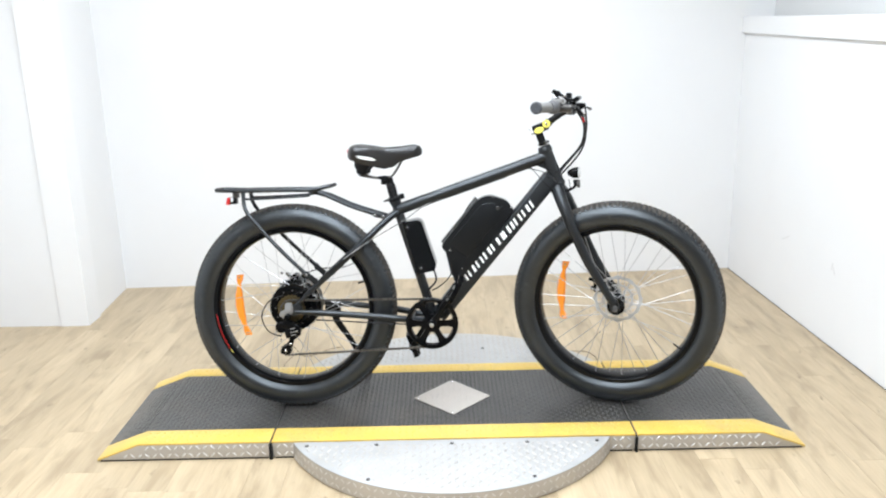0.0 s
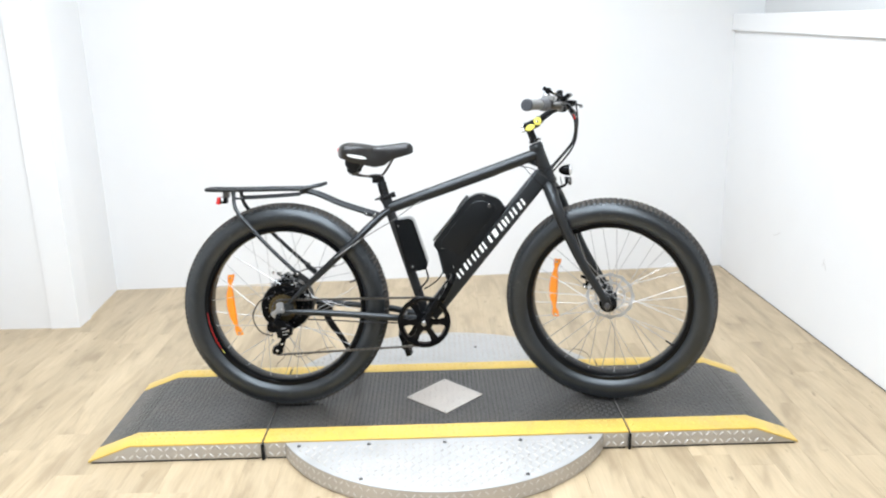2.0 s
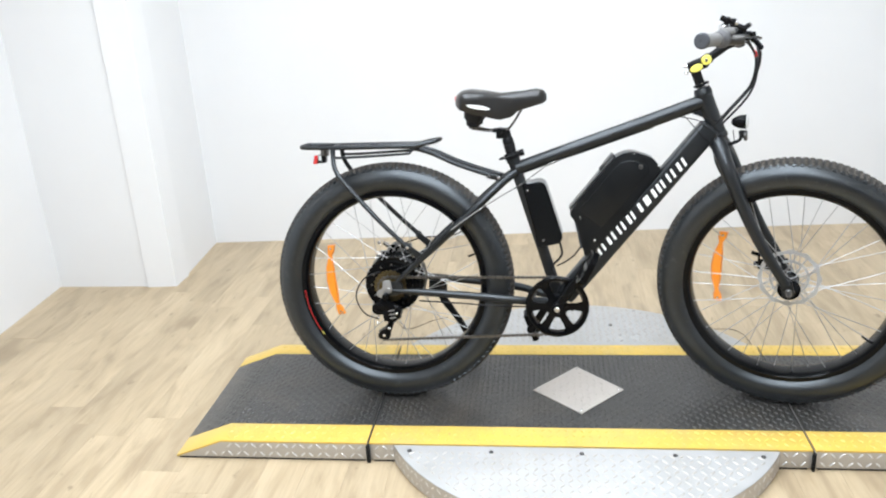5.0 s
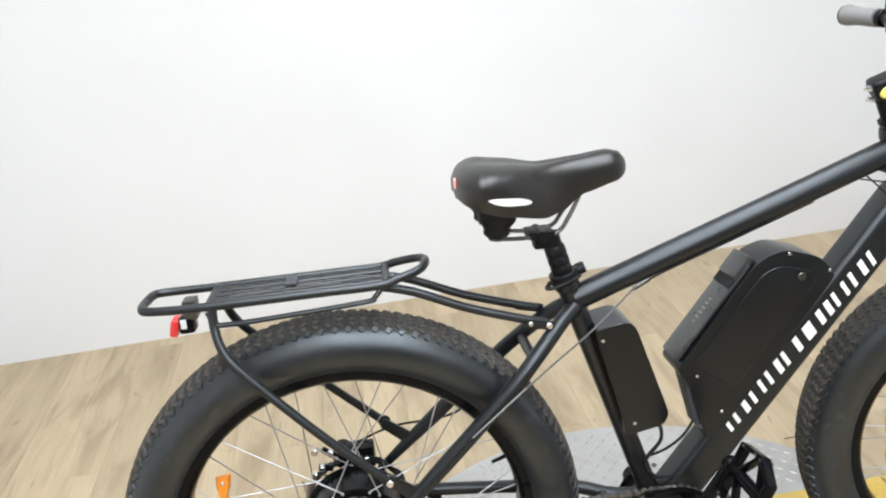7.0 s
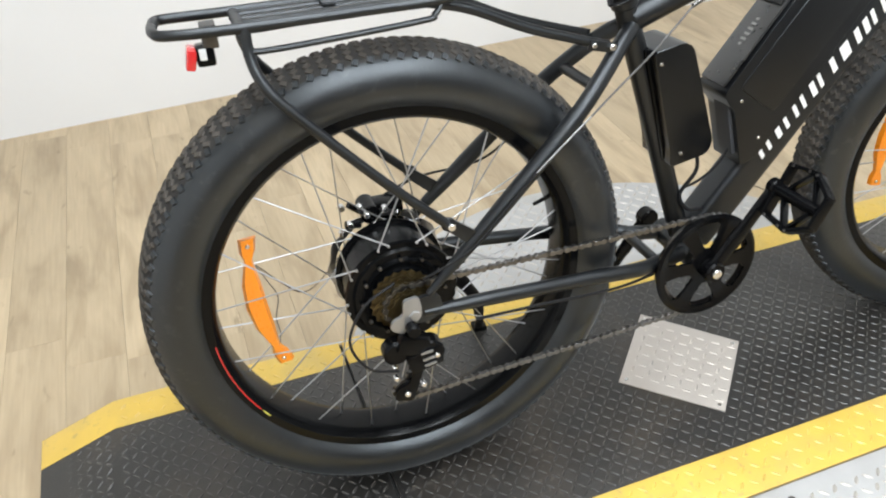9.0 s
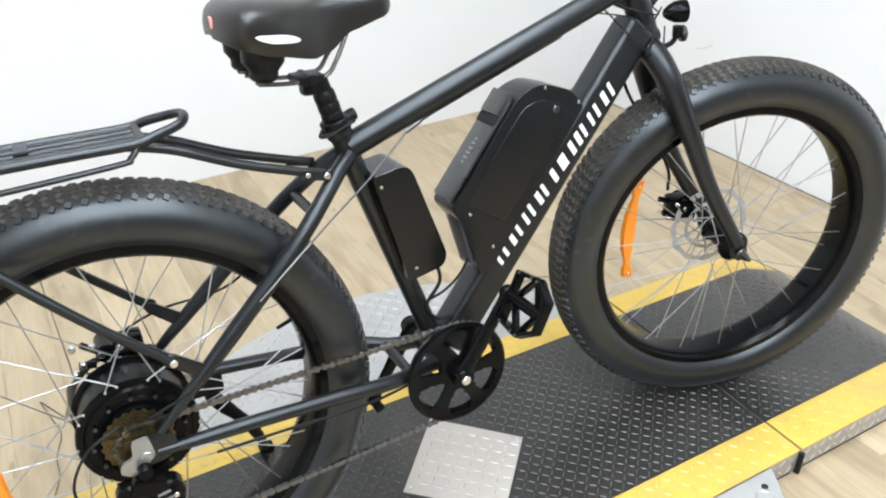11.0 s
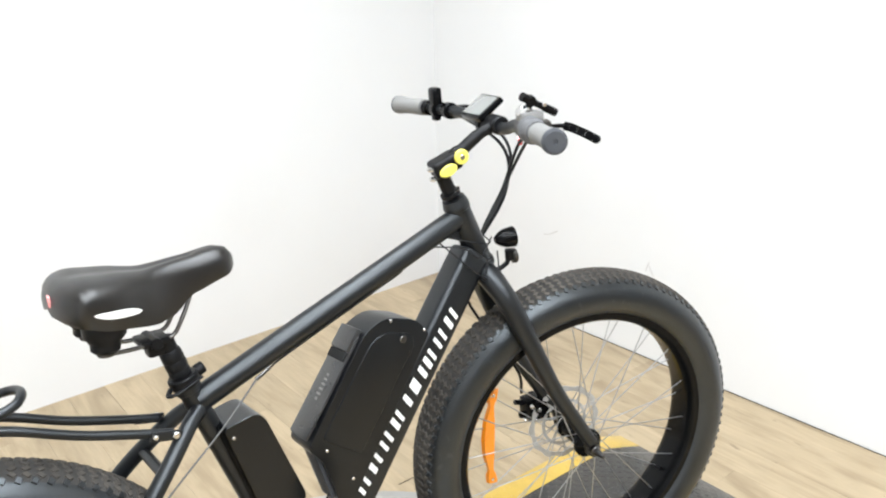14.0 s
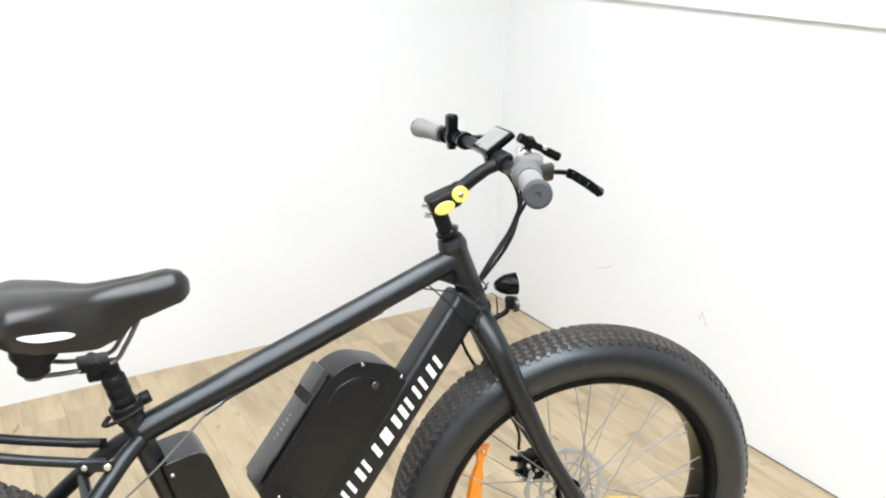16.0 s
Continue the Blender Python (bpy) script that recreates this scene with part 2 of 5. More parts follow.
# ---- mesh helpers ----
def V(*a):
    return Vector(a)


def pydata(verts, faces):
    me = bpy.data.meshes.new("m")
    me.from_pydata([tuple(v) for v in verts], [], faces)
    bm = bmesh.new()
    bm.from_mesh(me)
    bpy.data.meshes.remove(me)
    return bm


def join(*bms):
    me = bpy.data.meshes.new("m")
    out = bmesh.new()
    for b in bms:
        b.to_mesh(me)
        out.from_mesh(me)
        b.free()
    bpy.data.meshes.remove(me)
    return out


def part(name, bm, material, parent=None, label="", m=None, smooth=35):
    me = bpy.data.meshes.new(name)
    bmesh.ops.recalc_face_normals(bm, faces=bm.faces)
    if smooth:
        for f in bm.faces:
            f.smooth = True
        lim = radians(smooth)
        for e in bm.edges:
            if len(e.link_faces) == 2 and e.calc_face_angle(0) > lim:
                e.smooth = False
    bm.to_mesh(me)
    bm.free()
    me.materials.append(material)
    ob = new(name, me)
    if parent:
        ob.parent = parent
    if m is not None:
        ob.matrix_basis = m
    if label:
        tagged(ob, label)
    return ob


def smoothed(pts, n=8):
    """Catmull-Rom through the points."""
    p = [Vector(q) for q in pts]
    p = [p[0] * 2 - p[1]] + p + [p[-1] * 2 - p[-2]]
    out = []
    for i in range(1, len(p) - 2):
        for k in range(n):
            t = k / n
            a, b, c, d = p[i - 1:i + 3]
            out.append(0.5 * ((2 * b) + (c - a) * t + (2 * a - 5 * b + 4 * c - d) * t * t + (3 * b - a - 3 * c + d) * t ** 3))
    out.append(p[-2])
    return out


def tube(pts, r, seg=14, closed=False, flat=1.0, flat_dir=None):
    """A tube along the points; r: one radius or one per point. flat squeezes it along flat_dir."""
    p = [Vector(q) for q in pts]
    N = len(p)
    rs = list(r) if isinstance(r, (list, tuple)) else [r] * N
    if len(rs) != N:
        rs = [rs[0] + (rs[-1] - rs[0]) * i / (N - 1) for i in range(N)]
    verts, up = [], None
    for i in range(N):
        d = (p[(i + 1) % N] - p[i - 1]) if closed else (p[min(i + 1, N - 1)] - p[max(i - 1, 0)])
        d.normalize()
        if up is None:
            up = Vector(flat_dir) if flat_dir else (V(0, 0, 1) if abs(d.z) < 0.9 else V(1, 0, 0))
        if flat_dir:
            up = Vector(flat_dir)
        up = (up - d * up.dot(d)).normalized()
        side = d.cross(up)
        for k in range(seg):
            a = 2 * math.pi * k / seg
            verts.append(p[i] + side * (rs[i] * math.cos(a)) + up * (rs[i] * flat * math.sin(a)))
    faces = []
    for i in range(N if closed else N - 1):
        j = (i + 1) % N
        for k in range(seg):
            q = (k + 1) % seg
            faces.append((i * seg + k, i * seg + q, j * seg + q, j * seg + k))
    if not closed:
        faces.append(tuple(range(seg - 1, -1, -1)))
        faces.append(tuple((N - 1) * seg + k for k in range(seg)))
    return pydata(verts, faces)


def lathe(profile, seg=32, center=(0, 0, 0), axis=(0, 1, 0), closed=False):
    """profile: (along axis, radius) pairs turned about the axis through center."""
    ax = Vector(axis).normalized()
    u = ax.orthogonal().normalized()
    w = ax.cross(u)
    c = Vector(center)
    verts = []
    for k in range(seg):
        a = 2 * math.pi * k / seg
        dr = u * math.cos(a) + w * math.sin(a)
        verts += [c + ax * h + dr * max(r, 1e-5) for h, r in profile]
    P, faces = len(profile), []
    for k in range(seg):
        q = (k + 1) % seg
        for i in range(P if closed else P - 1):
            j = (i + 1) % P
            faces.append((k * P + i, k * P + j, q * P + j, q * P + i))
    bm = pydata(verts, faces)
    if not closed:
        bmesh.ops.remove_doubles(bm, verts=bm.verts, dist=1e-4)
    return bm


def disc(center, axis, r, h, seg=24, bevel=0.0015):
    return lathe([(-h / 2, 0), (-h / 2, r - bevel), (-h / 2 + bevel, r), (h / 2 - bevel, r), (h / 2, r - bevel), (h / 2, 0)], seg, center, axis)


def bevelled(bm, w, segs=2):
    if w:
        bmesh.ops.bevel(bm, geom=[e for e in bm.edges if e.is_manifold and e.calc_face_angle(0) > 0.4], offset=w, segments=segs, profile=0.6, affect="EDGES", clamp_overlap=True)
    return bm


def box(c, s, bevel=0.0, rot=None, segs=2):
    x, y, z = s[0] / 2, s[1] / 2, s[2] / 2
    v = [V(a * x, b * y, d * z) for a in (-1, 1) for b in (-1, 1) for d in (-1, 1)]
    bm = pydata(v, [(0, 1, 3, 2), (4, 6, 7, 5), (0, 4, 5, 1), (2, 3, 7, 6), (0, 2, 6, 4), (1, 5, 7, 3)])
    bevelled(bm, bevel, segs)
    m = Matrix.Translation(c) @ (rot.to_4x4() if rot else Matrix())
    bmesh.ops.transform(bm, matrix=m, verts=bm.verts)
    return bm


def prism(poly, y0, y1, bevel=0.0, segs=2):
    """A side outline in x and z, run from y0 to y1."""
    n = len(poly)
    v = [V(x, y0, z) for x, z in poly] + [V(x, y1, z) for x, z in poly]
    f = [tuple(range(n)), tuple(range(2 * n - 1, n - 1, -1))] + [(i, i + n, (i + 1) % n + n, (i + 1) % n) for i in range(n)]
    return bevelled(pydata(v, f), bevel, segs)


def upright(poly, z0, z1, bevel=0.0):
    """A ground outline in x and y, run from z0 to z1."""
    n = len(poly)
    v = [V(x, y, z0) for x, y in poly] + [V(x, y, z1) for x, y in poly]
    f = [tuple(range(n)), tuple(range(2 * n - 1, n - 1, -1))] + [(i, i + n, (i + 1) % n + n, (i + 1) % n) for i in range(n)]
    return bevelled(pydata(v, f), bevel)


def rounded(poly, r, n=5):
    """Round the corners of an outline; r may be one radius or one per corner."""
    out = []
    for i, p in enumerate(poly):
        p, a, b = Vector(p), Vector(poly[i - 1]), Vector(poly[(i + 1) % len(poly)])
        rr = r[i] if isinstance(r, (list, tuple)) else r
        d0, d1 = (a - p), (b - p)
        k = min(rr, d0.length * 0.48, d1.length * 0.48)
        s, e = p + d0.normalized() * k, p + d1.normalized() * k
        for j in range(n + 1):
            t = j / n
            out.append(tuple(s * (1 - t) ** 2 + p * 2 * t * (1 - t) + e * t * t))
    return out


# ---- the room ----
PLAN = [(-1.853, 1.068), (-1.252, 1.064), (-1.295, 1.683), (2.315, 1.843), (2.546, -7.4), (-2.60, -7.4), (-2.60, -4.3), (-1.51, -4.3)]


def wall(name, a, b, z0, z1, label, thick=0.14, back=0.0, material=None):
    """A wall from a to b with its face on that line and its body outside the room."""
    a, b = Vector(a), Vector(b)
    d = (b - a).normalized()
    o = Vector((-d.y, d.x))
    poly = [a + o * back, b + o * back, b + o * (thick + back), a + o * (thick + back)]
    bm = upright([tuple(p) for p in poly], z0, z1)
    return tagged(part(name, bm, material or WALL, smooth=0), label, "wall", kind="structure")


wall("wall_column_front", PLAN[0], PLAN[1], 0, CEILING, "white painted front face of a boxed-in column")
wall("wall_column_side", PLAN[1], PLAN[2], 0, CEILING, "white painted side face of a boxed-in column")
wall("wall_back", PLAN[2], (2.60, 1.8556), 0, CEILING, "plain white painted wall behind the bicycle")


def sloped(name, a, b, back, thick, z0, z1, label, category, material, bevel=0.0):
    """A wall or ledge from a to b whose lower and upper edges are given at both ends."""
    a, b = Vector(a), Vector(b)
    d = (b - a).normalized()
    o = Vector((-d.y, d.x))
    foot = [(a + o * back, z0[0]), (b + o * back, z0[1]), (b + o * (back + thick), z0[1]), (a + o * (back + thick), z0[0])]
    head = [(a + o * back, z1[0]), (b + o * back, z1[1]), (b + o * (back + thick), z1[1]), (a + o * (back + thick), z1[0])]
    v = [V(p.x, p.y, z) for p, z in foot + head]
    bm = bevelled(pydata(v, [(0, 1, 2, 3), (7, 6, 5, 4), (0, 4, 5, 1), (1, 5, 6, 2), (2, 6, 7, 3), (3, 7, 4, 0)]), bevel)
    return tagged(part(name, bm, material, smooth=0), label, category, kind="structure")


def low_edge(y):
    return 1.348 + 0.021 * y


def high_edge(y):
    return 1.459 + 0.0085 * y


YN, YS = PLAN[3][1], PLAN[4][1]
YM = -1.2
MID = (PLAN[3][0] + (PLAN[4][0] - PLAN[3][0]) * (YN - YM) / (YN - YS), YM)
sloped("wall_east", PLAN[3], MID, 0, 0.14, (0, 0), (low_edge(YN) + 0.02, low_edge(YM) + 0.02), "white painted wall with faint scuff marks under a ledge", "wall", WALL)
# unseen stretch, dark so that the bicycle's black side reflects less
sloped("wall_east_far", MID, PLAN[4], 0, 0.14, (0, 0), (low_edge(YM) + 0.02, low_edge(YS) + 0.02), "unseen stretch of wall along the ledge, made dark to dim reflections", "wall", UNSEENWALL)
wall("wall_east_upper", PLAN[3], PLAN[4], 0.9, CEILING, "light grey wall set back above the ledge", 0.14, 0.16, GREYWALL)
# three unseen walls closing the room, dark to deepen the blacks
wall("wall_south", PLAN[4], PLAN[5], 0, CEILING, "unseen end wall, made dark to dim reflections", material=UNSEENWALL)
wall("wall_southwest", PLAN[5], PLAN[6], 0, CEILING, "unseen side wall, made dark to dim reflections", material=UNSEENWALL)
wall("wall_return", PLAN[6], PLAN[7], 0, CEILING, "unseen wall return, made dark to dim reflections", material=UNSEENWALL)
wall("wall_west", PLAN[7], PLAN[0], 0, CEILING, "plain white painted wall")
sloped("trim_ledge", PLAN[3], PLAN[4], -0.020, 0.178, (low_edge(YN), low_edge(YS)), (high_edge(YN), high_edge(YS)), "white painted boxed ledge running along the wall", "ledge", WALL, 0.004)
ring = [(-2.8, -7.6), (2.8, -7.6), (2.8, 2.5), (-2.8, 2.5)]
tagged(part("ceiling", upright(ring, CEILING, CEILING + 0.1), CEIL, smooth=0), "plain white ceiling", "ceiling", kind="structure")
floor = tagged(part("floor", upright(ring, -0.10, -0.006), SUB, smooth=0), "light oak-look vinyl plank floor with grey-brown streaks", "floor", kind="structure")

# narrow dark gap where the floor meets the side wall
gap = bevelled(pydata([V(PLAN[3][0] - 0.004, PLAN[3][1], 0.0006), V(PLAN[4][0] - 0.004, PLAN[4][1], 0.0006), V(PLAN[4][0], PLAN[4][1], 0.0006), V(PLAN[3][0], PLAN[3][1], 0.0006),
                       V(PLAN[3][0] - 0.004, PLAN[3][1], 0.0016), V(PLAN[4][0] - 0.004, PLAN[4][1], 0.0016), V(PLAN[4][0], PLAN[4][1], 0.0016), V(PLAN[3][0], PLAN[3][1], 0.0016)],
                      [(0, 1, 2, 3), (7, 6, 5, 4), (0, 4, 5, 1), (1, 5, 6, 2), (2, 6, 7, 3), (3, 7, 4, 0)]), 0)
tagged(part("trim_gap", gap, GAP, smooth=0), "dark joint between floor and wall", "trim", kind="structure")

# faint scuffs on the wall paint
east = bpy.data.objects["wall_east"]
for sy, sz, sl, sw, sa in ((1.105, 0.384, 0.060, 0.008, -0.5), (0.622, 0.352, 0.045, 0.009, 1.0), (0.640, 0.366, 0.045, 0.008, 1.9), (1.145, 0.368, 0.03, 0.007, -0.2)):
    xw = PLAN[3][0] + (PLAN[4][0] - PLAN[3][0]) * (PLAN[3][1] - sy) / (PLAN[3][1] - PLAN[4][1]) - 0.0006
    loop = []
    for i in range(14):
        a = 2 * math.pi * i / 14
        p, q = sl / 2 * math.cos(a) * (1 + 0.2 * math.sin(3 * a)), sw / 2 * math.sin(a) * (1 + 0.3 * math.cos(2 * a))
        loop.append((xw, sy + p * math.cos(sa) - q * math.sin(sa), sz + p * math.sin(sa) + q * math.cos(sa)))
    part("scuff_mark", pydata(loop, [tuple(range(14))]), SCUFF, east, "small grey scuff")

# ---- ceiling lamps ----
for lx, ly, power in LIGHTS:
    e = tagged(new("ceiling_light"), "long white fluorescent ceiling light with a glowing diffuser", "ceiling light", "ceiling lights")
    e.location = (lx, ly, CEILING)
    part("housing", box((0, 0, -0.02), (0.50, 4.5, 0.04), 0.006), WHITE, e)
    part("diffuser", box((0, 0, -0.05), (0.44, 4.44, 0.02), 0.006), GLOW, e)
    la = bpy.data.lights.new("tube_light", "AREA")
    la.shape, la.size, la.size_y, la.energy, la.color = "RECTANGLE", 0.42, 4.4, power, (0.875, 0.945, 1.0)
    lo = new("tube_light", la)
    lo.parent = e
    lo.location = (0, 0, -0.065)

# ---- the platform ----
TOP = 0.0657
XL, X1, X2, XR = -0.643, -0.0316, 1.2447, 1.837
YF, YB = -0.3125, 0.3255
SF, SB = -0.2177, 0.2525


def dashes(place, spots, length=0.0245, width=0.0078, high=0.0024):
    """Raised lens-shaped lugs. place: u, v, height to a point; spots: u, v, angle."""
    verts, faces = [], []
    for u, v, a in spots:
        c, s = math.cos(a), math.sin(a)
        k = len(verts)
        ring = [(-0.5, 0), (-0.2, -0.5), (0.2, -0.5), (0.5, 0), (0.2, 0.5), (-0.2, 0.5)]
        for p, q in ring:
            x, y = p * length, q * width
            verts.append(place(u + x * c - y * s, v + x * s + y * c, -0.0004))
        for p in (-0.22, 0.22):
            verts.append(place(u + p * length * c, v + p * length * s, high))
        faces += [(k, k + 1, k + 6), (k + 1, k + 2, k + 7, k + 6), (k + 2, k + 3, k + 7), (k + 3, k + 4, k + 7), (k + 4, k + 5, k + 6, k + 7), (k + 5, k, k + 6)]
    return pydata(verts, faces)


def grid(u0, u1, v0, v1, pitch, inside=None):
    out = []
    nu, nv = int((u1 - u0) / pitch), int((v1 - v0) / pitch)
    for i in range(nu):
        for j in range(nv):
            u, v = u0 + (i + 0.5) * (u1 - u0) / nu, v0 + (j + 0.5) * (v1 - v0) / nv
            if inside is None or inside(u, v):
                out.append((u, v, radians(45 if (i + j) % 2 else -45)))
    return out


def on_top(z):
    return lambda u, v, h: (u, v, z + h)


def on_front(y):
    return lambda u, v, h: (u, y - h, v)


DIAMOND = [(0.4604, 0.001), (0.6097, -0.1411), (0.753, 0.0078), (0.6074, 0.1579)]


def in_diamond(x, y, grow=0.0):
    cx, cy = 0.6065, 0.0084
    return abs(x - cx) / (0.146 + grow) + abs(y - cy) / (0.149 + grow) < 1


def section(name, x0, x1, tip, label):
    """One length of the platform; tip: -1 slopes to the floor at x0, 1 at x1, 0 not at all."""
    e = tagged(new(name), label, "platform", "platform sections")
    run = 0.150
    base = 0.006

    def side(lo, hi):
        if tip < 0:
            return [(x0 + lo * 0.4, lo), (x1, lo), (x1, hi), (x0 + run, hi), (x0, lo + 0.003)]
        if tip > 0:
            return [(x0, lo), (x1, lo), (x1, lo + 0.003), (x1 - run, hi), (x0, hi)]
        return [(x0, lo), (x1, lo), (x1, hi), (x0, hi)]

    def sheet(z, t, shift=0.0):
        if tip < 0:
            p = [(x0 + shift, base + z - TOP + 0.004), (x0 + run, z), (x1, z)]
        elif tip > 0:
            p = [(x0, z), (x1 - run, z), (x1 - shift, base + z - TOP + 0.004)]
        else:
            p = [(x0, z), (x1, z)]
        return p + [(x, max(0.0015, h - t)) for x, h in reversed(p)]

    part("body", prism(side(base, TOP - 0.004), YF, YB, 0.001), ALU, e, "aluminium tread plate skirt")
    # black strip drawing the shadow line between skirt and floor
    part("base_shade", prism([(x0 + 0.01, 0.0), (x1 - 0.01, 0.0), (x1 - 0.01, 0.006), (x0 + 0.01, 0.006)], YF + 0.0008, YB - 0.0008), GAP, e)
    deck = part("deck", prism(sheet(TOP - 0.001, 0.005), SF, SB), DECK, e, "worn black anti-slip deck")
    part("front_stripe", prism(sheet(TOP, 0.006), YF - 0.001, SF, 0.0008), STRIPE, e, "yellow painted edge stripe")
    part("back_stripe", prism(sheet(TOP, 0.006), SB, YB + 0.001, 0.0008), STRIPE, e, "yellow painted edge stripe")
    s0, s1 = (x0 + 0.150 if tip < 0 else x0), (x1 - 0.150 if tip > 0 else x1)
    painted = grid(s0 + 0.006, s1 - 0.006, YF + 0.006, SF - 0.004, 0.0235) + grid(s0 + 0.006, s1 - 0.006, SB + 0.004, YB - 0.006, 0.0235)
    tagged(part("stripe_tread", dashes(on_top(TOP), painted, 0.0215, 0.0070, 0.0018), STRIPE, e, smooth=0), kind="stuff")
    flat0, flat1 = (x0 + run if tip < 0 else x0), (x1 - run if tip > 0 else x1)
    spots = grid(flat0 + 0.006, flat1 - 0.006, SF + 0.004, SB - 0.004, 0.0168, lambda u, v: tip != 0 or not in_diamond(u, v, 0.02))
    tagged(part("tread_pattern", dashes(on_top(TOP - 0.001), spots, 0.0195, 0.0056, 0.0016), LUG, deck, smooth=0), kind="stuff")
    front = grid(x0 + 0.01, x1 - 0.01, 0.004, TOP - 0.003, 0.0245, lambda u, v: (tip >= 0 or v < (u - x0) / run * 0.05 - 0.006) and (tip <= 0 or v < (x1 - u) / run * 0.05 - 0.006) and (tip != 0 or not 0.045 < u < 1.165))
    tagged(part("skirt_tread", dashes(on_front(YF), front, 0.025, 0.0075), ALULUG, e, smooth=0), kind="stuff")
    if tip:
        a, b = (x0, x0 + run) if tip < 0 else (x1, x1 - run)
        k = (TOP - 0.0065) / run

        def slope(u, v, h):
            return (a + (b - a) * u / run, v, 0.0065 + k * u + h)
        tagged(part("ramp_tread", dashes(slope, grid(0.01, run - 0.006, SF + 0.004, SB - 0.004, 0.0168), 0.0195, 0.0056, 0.0016), LUG, deck, smooth=0), kind="stuff")
    return e


section("platform_ramp", XL, X1 - 0.0035, -1, "black ramp section with yellow edge stripes and aluminium skirt")
middle = section("platform_deck", X1 + 0.0035, X2 - 0.0035, 0, "black anti-slip platform deck with yellow edge stripes")
section("platform_ramp", X2 + 0.0035, XR, 1, "black ramp section with yellow edge stripes and aluminium skirt")

for jx in (X1, X2):
    part("rubber_joint", box((jx, 0, 0.0283), (0.0065, 2 * YB - 0.006, 0.0565)), GAP, middle, "black rubber strip in the joint")

for jx, wide in ((X1, 0.012), (X2, 0.009)):
    part("joint_edge", box((jx, YF - 0.0065, 0.030), (wide, 0.007, 0.058), 0.001), GAP, middle, "black rubber end of the joint strip")

plate = tagged(part("diamond_plate", upright(DIAMOND, TOP - 0.0005, TOP + 0.003, 0.0008), ALUTOP), "bright diamond-shaped tread plate screwed on the black deck", "metal plate")
spots = grid(0.45, 0.76, -0.15, 0.17, 0.022, lambda u, v: in_diamond(u, v, -0.014))
tagged(part("plate_tread", dashes(on_top(TOP + 0.003), spots, 0.021, 0.0068, 0.0015), ALUTOP, plate, smooth=0), kind="stuff")
for sx, sy in ((0.478, 0.001), (0.609, -0.124), (0.736, 0.0078), (0.607, 0.141)):
    part("screw", disc((sx, sy, TOP + 0.0035), (0, 0, 1), 0.004, 0.002, 10, 0.0004), STEEL, plate)

LOBES = ((0.600, -0.030, 0.622), (0.612, -0.012, 0.700))
turn = tagged(new("turntable"), "round aluminium tread plate turntable under the platform", "turntable")


def round_part(r1, front):
    """Half of the turntable's disc, cut off by the platform's edge."""
    pts = []
    edge = (YF - 0.003) if front else (YB + 0.003)
    h = edge - CY
    a0 = math.asin(h / r1)
    span = [(-math.pi - a0) + (2 * a0 + math.pi) * i / 60 for i in range(61)] if front else [a0 + (math.pi - 2 * a0) * i / 60 for i in range(61)]
    return [(CX + r1 * math.cos(a), CY + r1 * math.sin(a)) for a in span], span


for is_front in (True, False):
    CX, CY, RT = LOBES[0 if is_front else 1]
    outline, span = round_part(RT, is_front)
    half = part("disc", upright(outline, 0.002, TOP - 0.004, 0.0015), DISC, turn, "pale tread plate disc")
    # black sheet under the disc, the shadow line at its foot
    part("base_shade", upright([(CX + (x - CX) * 0.99, CY + (y - CY) * 0.99) for x, y in outline], 0.0, 0.0035), GAP, turn)
    lim = (YF - 0.02) if is_front else (YB + 0.02)
    ok = (lambda u, v: (u - CX) ** 2 + (v - CY) ** 2 < (RT - 0.016) ** 2 and (v < lim if is_front else v > lim))
    tagged(part("disc_tread", dashes(on_top(TOP - 0.004), grid(CX - RT, CX + RT, CY - RT, CY + RT, 0.0235, ok)), ALU, half, smooth=0), kind="stuff")

    def rim_place(u, v, h):
        a = u / RT
        return (CX + (RT + h) * math.cos(a), CY + (RT + h) * math.sin(a), v)
    rim_spots = grid(span[0] * RT + 0.015, span[-1] * RT - 0.015, 0.003, TOP - 0.006, 0.025)
    tagged(part("rim_tread", dashes(rim_place, rim_spots, 0.026, 0.008), ALULUG, half, smooth=0), kind="stuff")
    part("rim_band", pydata([(CX + (RT + 0.001) * math.cos(a), CY + (RT + 0.001) * math.sin(a), z) for a in span for z in (0.004, TOP - 0.006)],
                            [(2 * i, 2 * i + 2, 2 * i + 3, 2 * i + 1) for i in range(60)]), ALU, half, "aluminium tread plate rim")
for bx, by in ((0.10, -0.345), (0.34, -0.345), (0.60, -0.345), (0.86, -0.345), (1.10, -0.345), (0.33, -0.565), (0.86, -0.565), (0.45, 0.5), (0.75, 0.5)):
    part("bolt", disc((bx, by, TOP - 0.003), (0, 0, 1), 0.007, 0.003, 12, 0.0006), CHAIN, turn)


# thin loose cables lying on the floor behind the platform
for run in (((-0.149, 0.740), (-0.131, 0.662), (-0.119, 0.598), (-0.137, 0.527), (-0.139, 0.464), (-0.157, 0.405)), ((-0.146, 0.738), (-0.102, 0.650), (-0.066, 0.596), (-0.026, 0.604), (0.045, 0.675), (0.10, 0.70)), ((1.157, 0.589), (1.22, 0.585), (1.252, 0.545), (1.262, 0.47), (1.262, 0.40))):
    tagged(part("floor_cable", tube(smoothed([(x, y, 0.0016) for x, y in run], 8), 0.0013, 8), FLOORWIRE), "thin dark loose cable lying on the floor", "cable", "floor cables")


